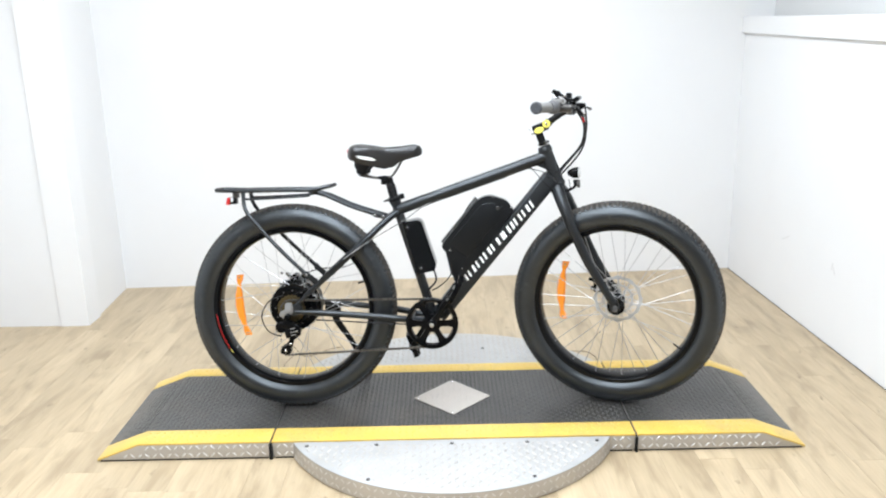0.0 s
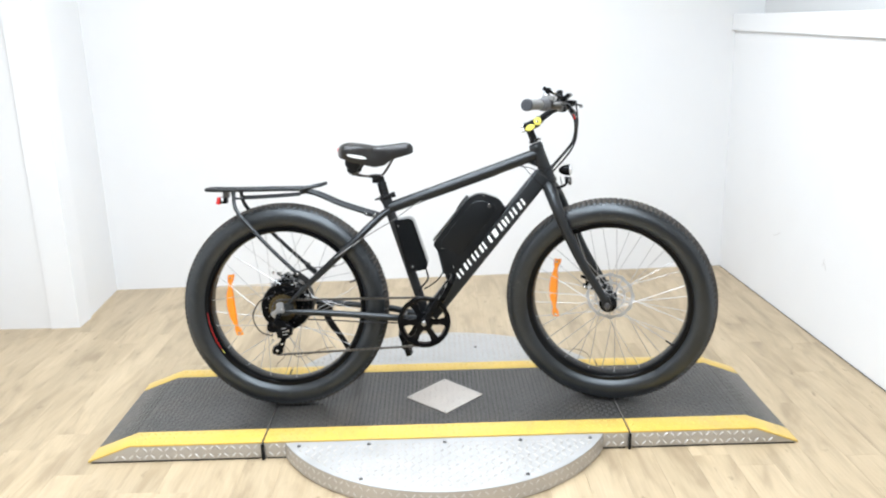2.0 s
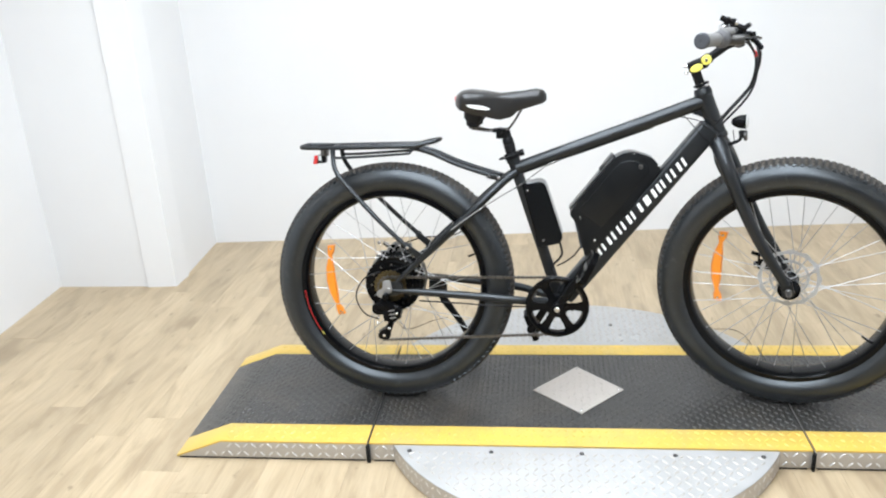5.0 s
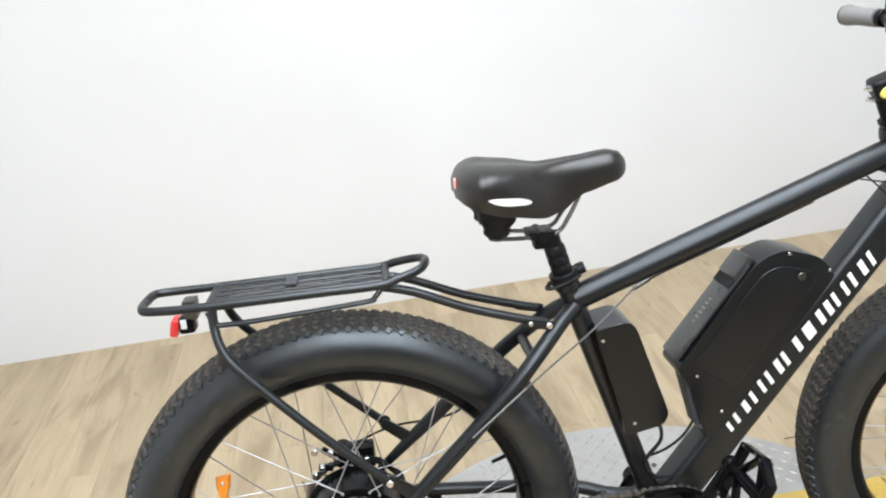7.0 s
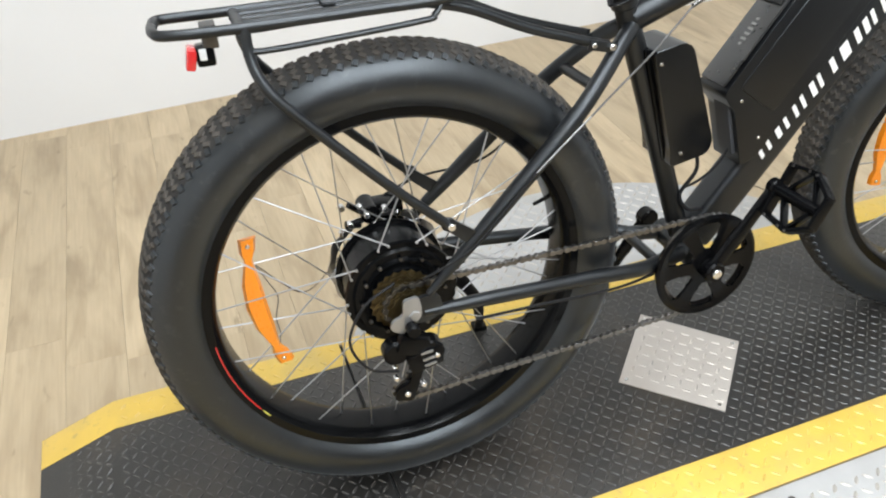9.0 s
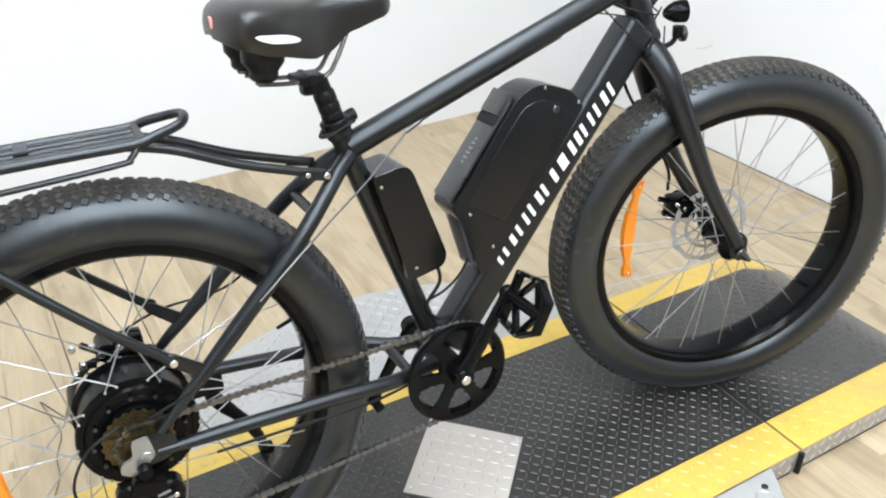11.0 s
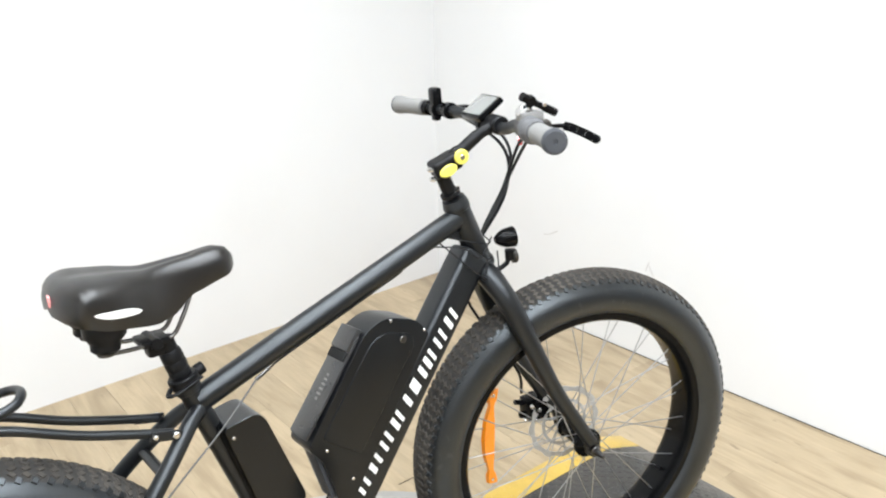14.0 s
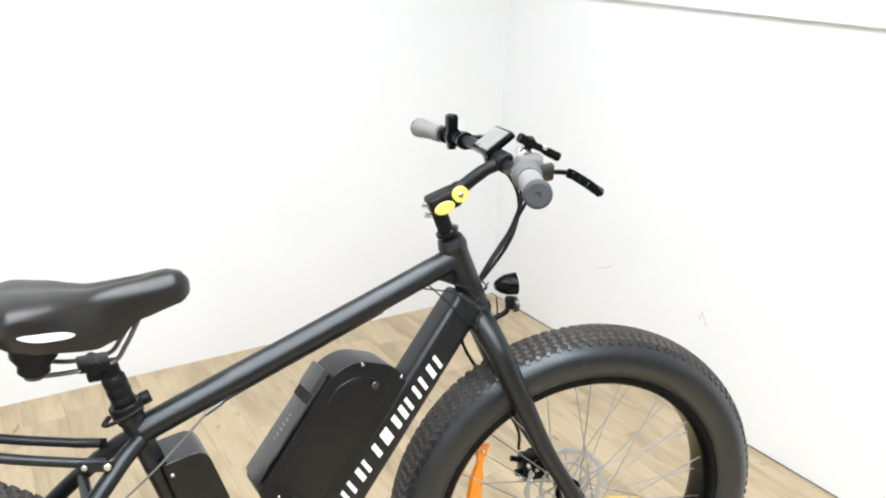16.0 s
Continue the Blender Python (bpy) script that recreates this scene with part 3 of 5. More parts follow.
# ---- the bicycle ----
# local axes: x forward from the rear hub, y to the bicycle's left, z up from the tyres' contact
LEAN, YAW = 0.1308, -0.034
bike = tagged(new("bicycle"), "matte black fat-tyre electric bicycle leaning on its kickstand on the platform", "bicycle")
bike.matrix_basis = Matrix.Translation((0.0186, -0.0193, TOP + 0.0062)) @ Matrix.Rotation(YAW, 4, "Z") @ Matrix.Rotation(-LEAN, 4, "X")
RW, WB = 0.378, 1.205
REAR, FRONT = V(0.004, 0, RW), V(WB, 0, RW)
BB = V(0.521, 0, 0.3235)
HT, HB = V(0.926, 0, 0.961), V(0.982, 0, 0.817)
AXIS = (HT - HB).normalized()
STEER = Matrix.Translation(HT) @ Matrix.Rotation(radians(-15.6), 4, AXIS) @ Matrix.Translation(-HT)

STEM = Matrix.Translation((0.004, 0.004, 0.012)) @ STEER


def shifted(bm, m):
    bmesh.ops.transform(bm, matrix=m, verts=bm.verts)
    return bm


# frame
frame_main = part("frame", tube([(0.949, 0, 0.924), (0.80, 0, 0.872), (0.40, 0, 0.735)], [0.021, 0.021, 0.021], 20), PAINT, bike, "matte black round top tube with a soft sheen")
part("head_tube", join(lathe([(0.0, 0.0), (0.0, 0.0245), (0.003, 0.026), (0.013, 0.026), (0.015, 0.0235), (0.130, 0.0235), (0.132, 0.0255), (0.141, 0.0255), (0.143, 0.0)], 24, HB + V(0.007, 0, 0.002) - AXIS * 0.004, AXIS),
                       lathe([(0.136, 0), (0.136, 0.0262), (0.150, 0.0225), (0.152, 0)], 24, HB + V(0.007, 0, 0.002), AXIS)), PAINT, frame_main)
dt0, dt1 = V(0.965, 0, 0.850), V(0.540, 0, 0.334)
dd = (dt1 - dt0).normalized()


def square_tube(a, b, half_w, half_h0, half_h1, bevel):
    dv = (b - a).normalized()
    nv = V(-dv.z, 0, dv.x)
    vs = [p + nv * s * h + V(0, half_w * t, 0) for p, h in ((a, half_h0), (b, half_h1)) for s, t in ((-1, -1), (1, -1), (1, 1), (-1, 1))]
    bm = pydata(vs, [(0, 3, 2, 1), (4, 5, 6, 7), (0, 1, 5, 4), (1, 2, 6, 5), (2, 3, 7, 6), (3, 0, 4, 7)])
    return bevelled(bm, bevel, 4)


part("down_tube", square_tube(dt0, dt1, 0.029, 0.031, 0.031, 0.013), PAINT, frame_main, "broad squared matte black down tube")
part("seat_tube", join(tube([BB + V(0, 0, 0.02), (0.40, 0, 0.728), (0.385, 0, 0.778)], 0.0175, 18),
                       lathe([(-0.014, 0.0), (-0.014, 0.019), (-0.012, 0.0205), (0.010, 0.0205), (0.012, 0.019), (0.012, 0)], 20, (0.388, 0, 0.768), (-0.26, 0, 0.96))), PAINT, frame_main)
part("bottom_bracket", lathe([(-0.056, 0), (-0.056, 0.020), (-0.054, 0.0225), (0.054, 0.0225), (0.056, 0.020), (0.056, 0)], 24, BB), PAINT, frame_main)
for s in (-1, 1):
    part("seat_stay", tube(smoothed([(0.398, 0.012 * s, 0.726), (0.372, 0.028 * s, 0.710), (0.330, 0.052 * s, 0.674), (0.275, 0.072 * s, 0.624), (0.16, 0.086 * s, 0.520), (0.030, 0.098 * s, 0.403)], 6), [0.0128] * 25 + [0.0120, 0.0110, 0.0098, 0.0086, 0.0074, 0.0060], 14), PAINT, frame_main)
    part("chain_stay", tube(smoothed([(0.02, 0.100 * s, 0.374), (0.14, 0.093 * s, 0.366), (0.30, 0.084 * s, 0.352), (0.40, 0.076 * s, 0.340), (0.46, 0.052 * s, 0.330), (0.505, 0.042 * s, 0.327)], 6), [0.0060, 0.0075, 0.0088, 0.0098, 0.0106, 0.0112] + [0.0115] * 6 + [0.0125] * 12 + [0.0135] * 7, 14), PAINT, frame_main)
    part("dropout", prism(rounded([(-0.014, 0.360), (0.026, 0.357), (0.052, 0.371), (0.046, 0.402), (0.020, 0.404), (-0.010, 0.393)], 0.012), 0.0985 * s - 0.004, 0.0985 * s + 0.004, 0.001), PAINT, frame_main)
part("stay_bridge", tube([(0.318, -0.064, 0.660), (0.318, 0.064, 0.660)], 0.0085, 12), PAINT, frame_main)
part("chain_stay_bridge", tube([(0.445, -0.056, 0.333), (0.445, 0.056, 0.333)], 0.009, 12), PAINT, frame_main)
part("gusset", prism([(0.902, 0.892), (0.952, 0.870), (0.955, 0.903)], -0.006, 0.006, 0.002), PAINT, frame_main)

# white plain marks along the down tube, in place of the maker's lettering
side_y = -0.0292
runs = [(0.000, 0.026), (0.034, 0.028), (0.070, 0.026), (0.104, 0.026), (0.143, 0.010), (0.163, 0.020), (0.190, 0.010), (0.206, 0.026), (0.240, 0.026), (0.274, 0.028)]
word0 = V(0.6447, 0, 0.4814)
du = V(0.889 - 0.634, 0, 0.7555 - 0.474).normalized()
dw = V(-du.z, 0, du.x)


def mark(u0, u1, w0, w1, lean=0.008):
    q = [word0 + du * (u0 + lean * w0 / 0.03) + dw * w0, word0 + du * (u1 + lean * w0 / 0.03) + dw * w0, word0 + du * (u1 + lean * w1 / 0.03) + dw * w1, word0 + du * (u0 + lean * w1 / 0.03) + dw * w1]
    v = [p + V(0, side_y - 0.0006, 0) for p in q] + [p + V(0, side_y + 0.001, 0) for p in q]
    return pydata(v, [(0, 1, 2, 3), (7, 6, 5, 4), (0, 4, 5, 1), (1, 5, 6, 2), (2, 6, 7, 3), (3, 7, 4, 0)])


K = 0.372 / 0.302
marks = []
for k, (u, w) in enumerate(runs):
    a, b = u * K, (u + w) * K
    lo, hi = -0.0130, 0.0130
    if w < 0.015:
        marks.append(mark(a, b - 0.002, lo, hi))
    else:
        end = b - 0.006
        wide = 0.0105 if k % 2 else 0.0075
        marks.append(mark(a, a + wide, lo, hi))
        marks.append(mark(end - 0.0075, end, lo, hi))
part("white_marking", join(*marks), WHITE, frame_main, "row of plain white slanted bars", smooth=0)

# saddle and post
part("seat_post", join(tube([(0.388, 0, 0.765), (0.378, 0, 0.806), (0.368, 0, 0.850)], 0.0135, 18),
                              lathe([(0.0, 0.0), (0.0, 0.0165), (0.008, 0.0172), (0.011, 0.0160), (0.014, 0.0172), (0.024, 0.0172), (0.027, 0.0160), (0.030, 0.0172), (0.042, 0.0168), (0.046, 0.0145), (0.046, 0)], 24, (0.3835, 0, 0.785), (-0.25, 0, 0.968))), BLACK, bike, "ribbed black suspension seat post")
clamp = part("seat_clamp", lathe([(-0.009, 0.0), (-0.009, 0.022), (-0.007, 0.0235), (0.007, 0.0235), (0.009, 0.022), (0.009, 0)], 24, (0.386, 0, 0.775), (-0.25, 0, 0.968)), BLACK, bike)
part("clamp_lever", tube(smoothed([(0.36, -0.014, 0.772), (0.352, -0.03, 0.768), (0.365, -0.036, 0.771), (0.405, -0.034, 0.785)], 5), 0.0045, 10, flat=0.6, flat_dir=(0, 0, 1)), BLACK, clamp)
part("clamp_knob", disc((0.414, 0.006, 0.783), (1, 0, 0.3), 0.010, 0.016, 16), BLACK, clamp)


def ease(u, keys):
    """Smooth steps through the keys."""
    for (a, p), (b, q) in zip(keys, keys[1:]):
        if u <= b:
            t = max(0.0, (u - a) / (b - a))
            return p + (q - p) * (t * t * (3 - 2 * t) * 0.5 + t * 0.5)
    return keys[-1][1]


def saddle_skin(u, v, out=0.0):
    """u: 0 at the tail to 1 at the nose; v: -1 at the right skirt edge over the top (0) to 1 at the left one."""
    x = 0.221 + 0.270 * u
    w = 0.100 * (1 - 0.70 * (1 / (1 + math.exp(-(u - 0.42) * 11)))) * min(1, (max(u, 0.0) / 0.10 + 0.06) ** 0.45) * min(1, ((1 - u) / 0.08 + 0.10) ** 0.5)
    top = ease(u, ((0, 0.936), (0.05, 0.953), (0.15, 0.960), (0.30, 0.955), (0.50, 0.946), (0.72, 0.950), (0.90, 0.954), (0.97, 0.949), (1.0, 0.938)))
    low = ease(u, ((0, 0.911), (0.06, 0.901), (0.25, 0.884), (0.50, 0.867), (0.60, 0.872), (0.72, 0.894), (0.95, 0.909), (1.0, 0.918)))
    a = abs(v)
    s = 1 if v >= 0 else -1
    if a < 0.6:
        t = a / 0.6
        y = w * math.sin(t * math.pi / 2 * 0.92)
        z = top - min(0.020, (top - low) * 0.4) * (1 - math.cos(t * math.pi / 2)) ** 1.2 - 0.004 * math.exp(-(t / 0.2) ** 2) * (1 if 0.1 < u < 0.8 else 0)
    else:
        t = (a - 0.6) / 0.4
        y = w * (math.sin(math.pi / 2 * 0.92) + 0.03 * math.sin(t * 2.6) - 0.10 * t * t)
        z = (top - min(0.020, (top - low) * 0.4)) * (1 - t) + low * t
    return V(x, (y + out) * s, z + 0.019)


NU, NV = 30, 34
sv = [saddle_skin(i / NU, -1 + 2 * j / NV) for i in range(NU + 1) for j in range(NV + 1)]
sf = [(i * (NV + 1) + j, i * (NV + 1) + j + 1, (i + 1) * (NV + 1) + j + 1, (i + 1) * (NV + 1) + j) for i in range(NU) for j in range(NV)]
k = len(sv)
for i in range(NU + 1):
    a, b = sv[i * (NV + 1)], sv[i * (NV + 1) + NV]
    sv.append(V(a.x, 0, (a.z + b.z) / 2 + 0.008))
for i in range(NU):
    sf += [(i * (NV + 1), (i + 1) * (NV + 1), k + i + 1, k + i), (i * (NV + 1) + NV, k + i, k + i + 1, (i + 1) * (NV + 1) + NV)]
sf += [tuple(range(NV + 1)) + (k,), tuple(NU * (NV + 1) + j for j in range(NV, -1, -1)) + (k + NU,)]
saddle = part("saddle", pydata(sv, sf), VINYL, bike, "padded black vinyl comfort saddle", smooth=60)
for s in (-1, 1):
    pv, pf = [], []
    for i in range(13):
        u = 0.150 + 0.250 * i / 12
        half = 0.044 * math.sqrt(max(0.0, 1 - ((i - 6) / 6.05) ** 2))
        for j in range(5):
            pv.append(saddle_skin(u, s * (0.815 + half * (j / 2 - 1)), 0.0012))
    pf = [(i * 5 + j, i * 5 + j + 1, i * 5 + j + 6, i * 5 + j + 5) for i in range(12) for j in range(4)]
    bm = pydata(pv, pf)
    bmesh.ops.solidify(bm, geom=bm.faces[:], thickness=0.002)
    part("side_strip", bm, WHITE, saddle, "white reflective oval strip")
    part("spring_boot", lathe([(0.030, 0.0), (0.030, 0.026), (0.015, 0.030), (0.0, 0.029), (-0.010, 0.021), (-0.013, 0.020), (-0.021, 0.020), (-0.025, 0.016), (-0.025, 0)], 24, (0.277, 0.052 * s, 0.894), (0.1, 0, 1)), BLACK, saddle, "black rubber elastomer spring boot")
    part("spring_cap", disc((0.274, 0.052 * s, 0.866), (0.1, 0, 1), 0.012, 0.006, 16), CHAIN, saddle)
    part("rail", tube(smoothed([(0.27, 0.040 * s, 0.862), (0.32, 0.024 * s, 0.853), (0.372, 0.022 * s, 0.855), (0.393, 0.021 * s, 0.876), (0.417, 0.016 * s, 0.914)], 6), 0.0034, 10), CHAIN, saddle)
part("saddle_clamp", join(box((0.350, 0, 0.853), (0.042, 0.052, 0.011), 0.003), disc((0.350, 0, 0.851), (0, 1, 0), 0.0095, 0.058, 16), box((0.352, 0, 0.838), (0.026, 0.028, 0.022), 0.006)), BLACK, saddle)
part("tail_reflector", box((0.2230, -0.020, 0.951), (0.004, 0.024, 0.014), 0.001, Euler((0, 0, radians(-8))).to_matrix()), PINK, saddle, "small faded red reflector")


# wheels
def sq(v, size, power):
    return size * math.copysign(abs(v) ** power, v)


def wheel(c, m, rear):
    hub_r = 0.088 if rear else 0.027
    prof = [(-0.041, 0.300), (-0.041, 0.287), (-0.034, 0.281), (-0.02, 0.278), (0.02, 0.278), (0.034, 0.281), (0.041, 0.287), (0.041, 0.300), (0.030, 0.298), (-0.030, 0.298)]
    w = part("rear_wheel" if rear else "front_wheel", lathe(prof, 96, c, closed=True), HUB, bike, "wide black fat-bike rim with silver spokes", m)
    tp = []
    for i in range(33):
        a = radians(-143 + 286 * i / 32)
        tp.append((sq(math.sin(a), 0.0565, 0.94), 0.3325 + (sq(math.cos(a), 0.049, 0.90) if math.cos(a) > 0 else 0.046 * math.cos(a))))
    tyre = part("tyre", lathe(tp, 120, c), RUBBER, w, "chunky black fat tyre, dusty on the tread", None, 60)
    tyre.data.materials.append(GROOVE)
    for f in tyre.data.polygons:
        rad = math.hypot(f.center.x - c[0], f.center.z - c[2])
        if rad > 0.3325 + 0.049 * 0.76:
            f.material_index = 1
    lugs = []
    for la, wid, lng, tilt, rows in ((-32, 0.0085, 0.0125, 40, 128), (-19.5, 0.009, 0.013, -38, 128), (-6.5, 0.009, 0.013, 38, 128), (6.5, 0.009, 0.013, -38, 128),
                                     (19.5, 0.009, 0.013, 38, 128), (32, 0.0085, 0.0125, -40, 128), (-43, 0.0115, 0.0100, 24, 112), (43, 0.0115, 0.0100, -24, 112)):
        lugs += [(q, rows, la, wid, lng, tilt) for q in range(rows)]
    skins = {False: ([], []), True: ([], [])}
    for q, rows, la, wid, lng, tilt in lugs:
        verts, faces = skins[abs(la) > 40]
        th = 2 * math.pi * (q + 0.5 * (round(abs(la) / 13) % 2)) / rows
        a = radians(la)
        nrm2 = (math.sin(a), math.cos(a))
        pos = (sq(math.sin(a), 0.0565, 0.94), 0.3325 + sq(math.cos(a), 0.049, 0.90))
        er = V(math.cos(th), 0, math.sin(th))
        et = V(-math.sin(th), 0, math.cos(th))
        ey = V(0, 1, 0)
        nn = ey * nrm2[0] + er * nrm2[1]
        lat = ey * nrm2[1] - er * nrm2[0]
        ct, st = math.cos(radians(tilt)), math.sin(radians(tilt))
        u, v = et * ct + lat * st, lat * ct - et * st
        p0 = Vector(c) + ey * pos[0] + er * pos[1]
        k0 = len(verts)
        for hgt, sc in ((-0.002, 1.0), (0.0026 if abs(la) > 40 else 0.0023, 0.74)):
            for x_, y_ in ((-1, -1), (1, -1), (1, 1), (-1, 1)):
                verts.append(p0 + nn * hgt + u * (x_ * lng / 2 * sc) + v * (y_ * wid / 2 * sc))
        faces += [(k0 + 4, k0 + 5, k0 + 6, k0 + 7), (k0, k0 + 1, k0 + 5, k0 + 4), (k0 + 1, k0 + 2, k0 + 6, k0 + 5), (k0 + 2, k0 + 3, k0 + 7, k0 + 6), (k0 + 3, k0, k0 + 4, k0 + 7)]
    tagged(part("tread", pydata(*skins[False]), TREAD, w, "dusty rubber tread knobs", None, 0), kind="stuff")
    tagged(part("shoulder_tread", pydata(*skins[True]), RUBBER, w, "black rubber shoulder knobs", None, 0), kind="stuff")
    if rear:
        part("hub_motor", lathe([(-0.060, 0.0), (-0.060, 0.040), (-0.056, 0.043), (-0.056, 0.050), (-0.050, 0.052), (-0.052, 0.062), (-0.045, 0.065), (-0.045, 0.076), (-0.040, 0.079), (-0.041, 0.088), (-0.036, 0.090), (-0.034, 0.083), (0.034, 0.083), (0.036, 0.090), (0.043, 0.088), (0.047, 0.070), (0.055, 0.045), (0.058, 0)], 48, c), HUB, w, "black hub motor")
        for n_ in range(12):
            a = 2 * math.pi * n_ / 12
            part("hub_screw", disc((c[0] + 0.066 * math.cos(a), -0.051, c[2] + 0.066 * math.sin(a)), (0, 1, 0), 0.0030, 0.006, 8, 0.0005), CHAIN, w)
    else:
        part("hub", lathe([(-0.062, 0.0), (-0.062, 0.016), (-0.054, 0.024), (-0.046, 0.032), (-0.038, 0.032), (-0.030, 0.023), (0.030, 0.023), (0.035, 0.028), (0.040, 0.028), (0.045, 0.018), (0.062, 0.012), (0.062, 0)], 32, c), GLOSS, w)
    for n_ in range(36):
        s = -1 if n_ % 2 else 1
        a1 = 2 * math.pi * (n_ + 0.5) / 36
        sweep = (0.62 if rear else 1.15) * (1 if (n_ // 2) % 2 else -1)
        a0 = a1 + sweep
        p = [V(hub_r * math.cos(a0), s * (0.040 if rear else 0.0375), hub_r * math.sin(a0)), V(0.280 * math.cos(a1), s * 0.014, 0.280 * math.sin(a1))]
        head = disc(p[0] + V(0, s * 0.002, 0), (0, 1, 0), 0.0022, 0.004, 8, 0.0008)
        part("spoke", shifted(join(tube(p, 0.00120, 6), head), Matrix.Translation(c)), SPOKE, w)
    yr = 0.064 if rear else 0.056
    ring2 = [(yr - 0.001, 0.050), (yr + 0.001, 0.050), (yr + 0.001, 0.057), (yr - 0.001, 0.057)]
    arms = [tube([(c[0] + 0.02 * math.cos(a), yr, c[2] + 0.02 * math.sin(a)), (c[0] + 0.083 * math.cos(a + 0.35), yr, c[2] + 0.083 * math.sin(a + 0.35))], 0.0022, 6, flat=0.4, flat_dir=(0, 1, 0)) for a in [2 * math.pi * q / 10 for q in range(10)]]
    big = 0.007 if rear else 0.0
    wavy = []
    for i in range(96):
        a = 2 * math.pi * i / 96
        for r_, y_ in ((0.077 + big, -0.001), (0.077 + big, 0.001), (0.0885 + big + 0.0025 * math.cos(a * 12), 0.001), (0.0885 + big + 0.0025 * math.cos(a * 12), -0.001)):
            wavy.append(V(c[0] + r_ * math.cos(a), yr + y_, c[2] + r_ * math.sin(a)))
    around = [(4 * i + k, 4 * i + (k + 1) % 4, (4 * i + 4) % 384 + (k + 1) % 4, (4 * i + 4) % 384 + k) for i in range(96) for k in range(4)]
    part("brake_rotor", pydata(wavy, around), ROTOR if rear else BRUSHED, w, "scalloped steel brake rotor", smooth=0)
    part("rotor_ring", lathe(ring2, 60, c, closed=True), ROTOR if rear else BRUSHED, w)
    for b in arms:
        part("rotor_arm", b, ROTOR if rear else BRUSHED, w)
    # valve and reflector
    va = radians(19) if rear else radians(-35)
    part("valve", tube([(c[0] + r_ * math.cos(va), 0, c[2] + r_ * math.sin(va)) for r_ in (0.281, 0.270, 0.252)], [0.004, 0.0035, 0.003], 10), BLACK, w)
    pts = [(-0.213, 0.115), (-0.191, -0.118)] if rear else [(-0.191, 0.146), (-0.200, -0.078)]
    ry = 0.020 if rear else 0.022
    top, bot = V(c[0] + pts[0][0], ry, c[2] + pts[0][1]), V(c[0] + pts[1][0], ry, c[2] + pts[1][1])
    ax = (bot - top)
    L_ = ax.length
    ax.normalize()
    sd_ = V(ax.z, 0, -ax.x)
    prof_r = [(0.0, 0.0135), (0.09, 0.0125), (0.15, 0.0065), (0.20, 0.0085), (0.32, 0.0145), (0.5, 0.0165), (0.68, 0.0145), (0.80, 0.0085), (0.85, 0.0065), (0.91, 0.0125), (1.0, 0.0135)]
    mid = lambda t: top + ax * (L_ * t) + sd_ * ((0.017 if rear else 0.013) * math.cos((t - 0.5) * math.pi))
    vs = []
    for t, h in prof_r:
        for side_ in (-1, 1):
            for yy, kx in ((-0.004, 0.7), (0.004, 1.0)):
                vs.append(mid(t) + sd_ * (h * side_ * kx) + V(0, yy - 0.006 * math.sin(t * math.pi), 0))
    fs = []
    for i in range(len(prof_r) - 1):
        a = i * 4
        b = a + 4
        fs += [(a, a + 2, b + 2, b), (a + 1, b + 1, b + 3, a + 3), (a, b, b + 1, a + 1), (a + 2, a + 3, b + 3, b + 2)]
    fs += [(0, 1, 3, 2), (len(vs) - 4, len(vs) - 2, len(vs) - 1, len(vs) - 3)]
    part("reflector", pydata(vs, fs), ORANGE, w, "orange plastic spoke reflector", None, 20)
    for t in (0.045, 0.955):
        part("reflector_rivet", disc(mid(t) + V(0, -0.0055, 0), (0, 1, 0), 0.0035, 0.003, 10, 0.0006), STEEL, w)
    return w


rear_wheel = wheel(REAR, None, True)
for a0, a1, mt, txt in ((184, 212, RED, "thin red rim decal"), (213, 216, YELLOWCAP, "short yellow rim decal")):
    arc = [(REAR.x + 0.2905 * math.cos(radians(a0 + (a1 - a0) * i / 8)), -0.0412, REAR.z + 0.2905 * math.sin(radians(a0 + (a1 - a0) * i / 8))) for i in range(9)]
    part("rim_decal", tube(arc, 0.0010, 8), mt, rear_wheel, txt)
wheel(FRONT, STEER, False)

# fork
fork = part("fork", lathe([(-0.012, 0.0), (-0.012, 0.024), (-0.006, 0.028), (0.012, 0.028), (0.016, 0.024), (0.016, 0)], 24, HB - AXIS * 0.016, AXIS), PAINT, bike, "matte black rigid unicrown fork", STEER)
for s in (-1, 1):
    leg = smoothed([HB - AXIS * 0.010 + V(0, 0.008 * s, 0), HB - AXIS * 0.028 + V(0.004, 0.034 * s, 0), HB - AXIS * 0.075 + V(0.008, 0.060 * s, 0), HB - AXIS * 0.17 + V(0.012, 0.072 * s, 0), HB - AXIS * 0.30 + V(0.022, 0.072 * s, 0), FRONT + V(-0.008, 0.068 * s, 0.02)], 6)
    part("fork_leg", tube(leg, [0.0235] * 8 + [0.0230 - 0.0090 * i / (len(leg) - 9) for i in range(len(leg) - 8)], 18), PAINT, fork)
    part("fork_dropout", prism(rounded([(FRONT.x - 0.026, RW + 0.034), (FRONT.x + 0.006, RW + 0.036), (FRONT.x + 0.018, RW - 0.006), (FRONT.x + 0.002, RW - 0.022), (FRONT.x - 0.018, RW - 0.010)], 0.006), 0.0665 * s - 0.004, 0.0665 * s + 0.004, 0.001), PAINT, fork)
    part("axle_nut", lathe([(0.0, 0.0), (0.0, 0.0115), (0.008, 0.0115), (0.010, 0.009), (0.026, 0.0065), (0.036, 0.003), (0.037, 0)], 12, FRONT + V(0, 0.070 * s, 0), (0, s, 0)), CHAIN, fork, "tapered steel axle cap")
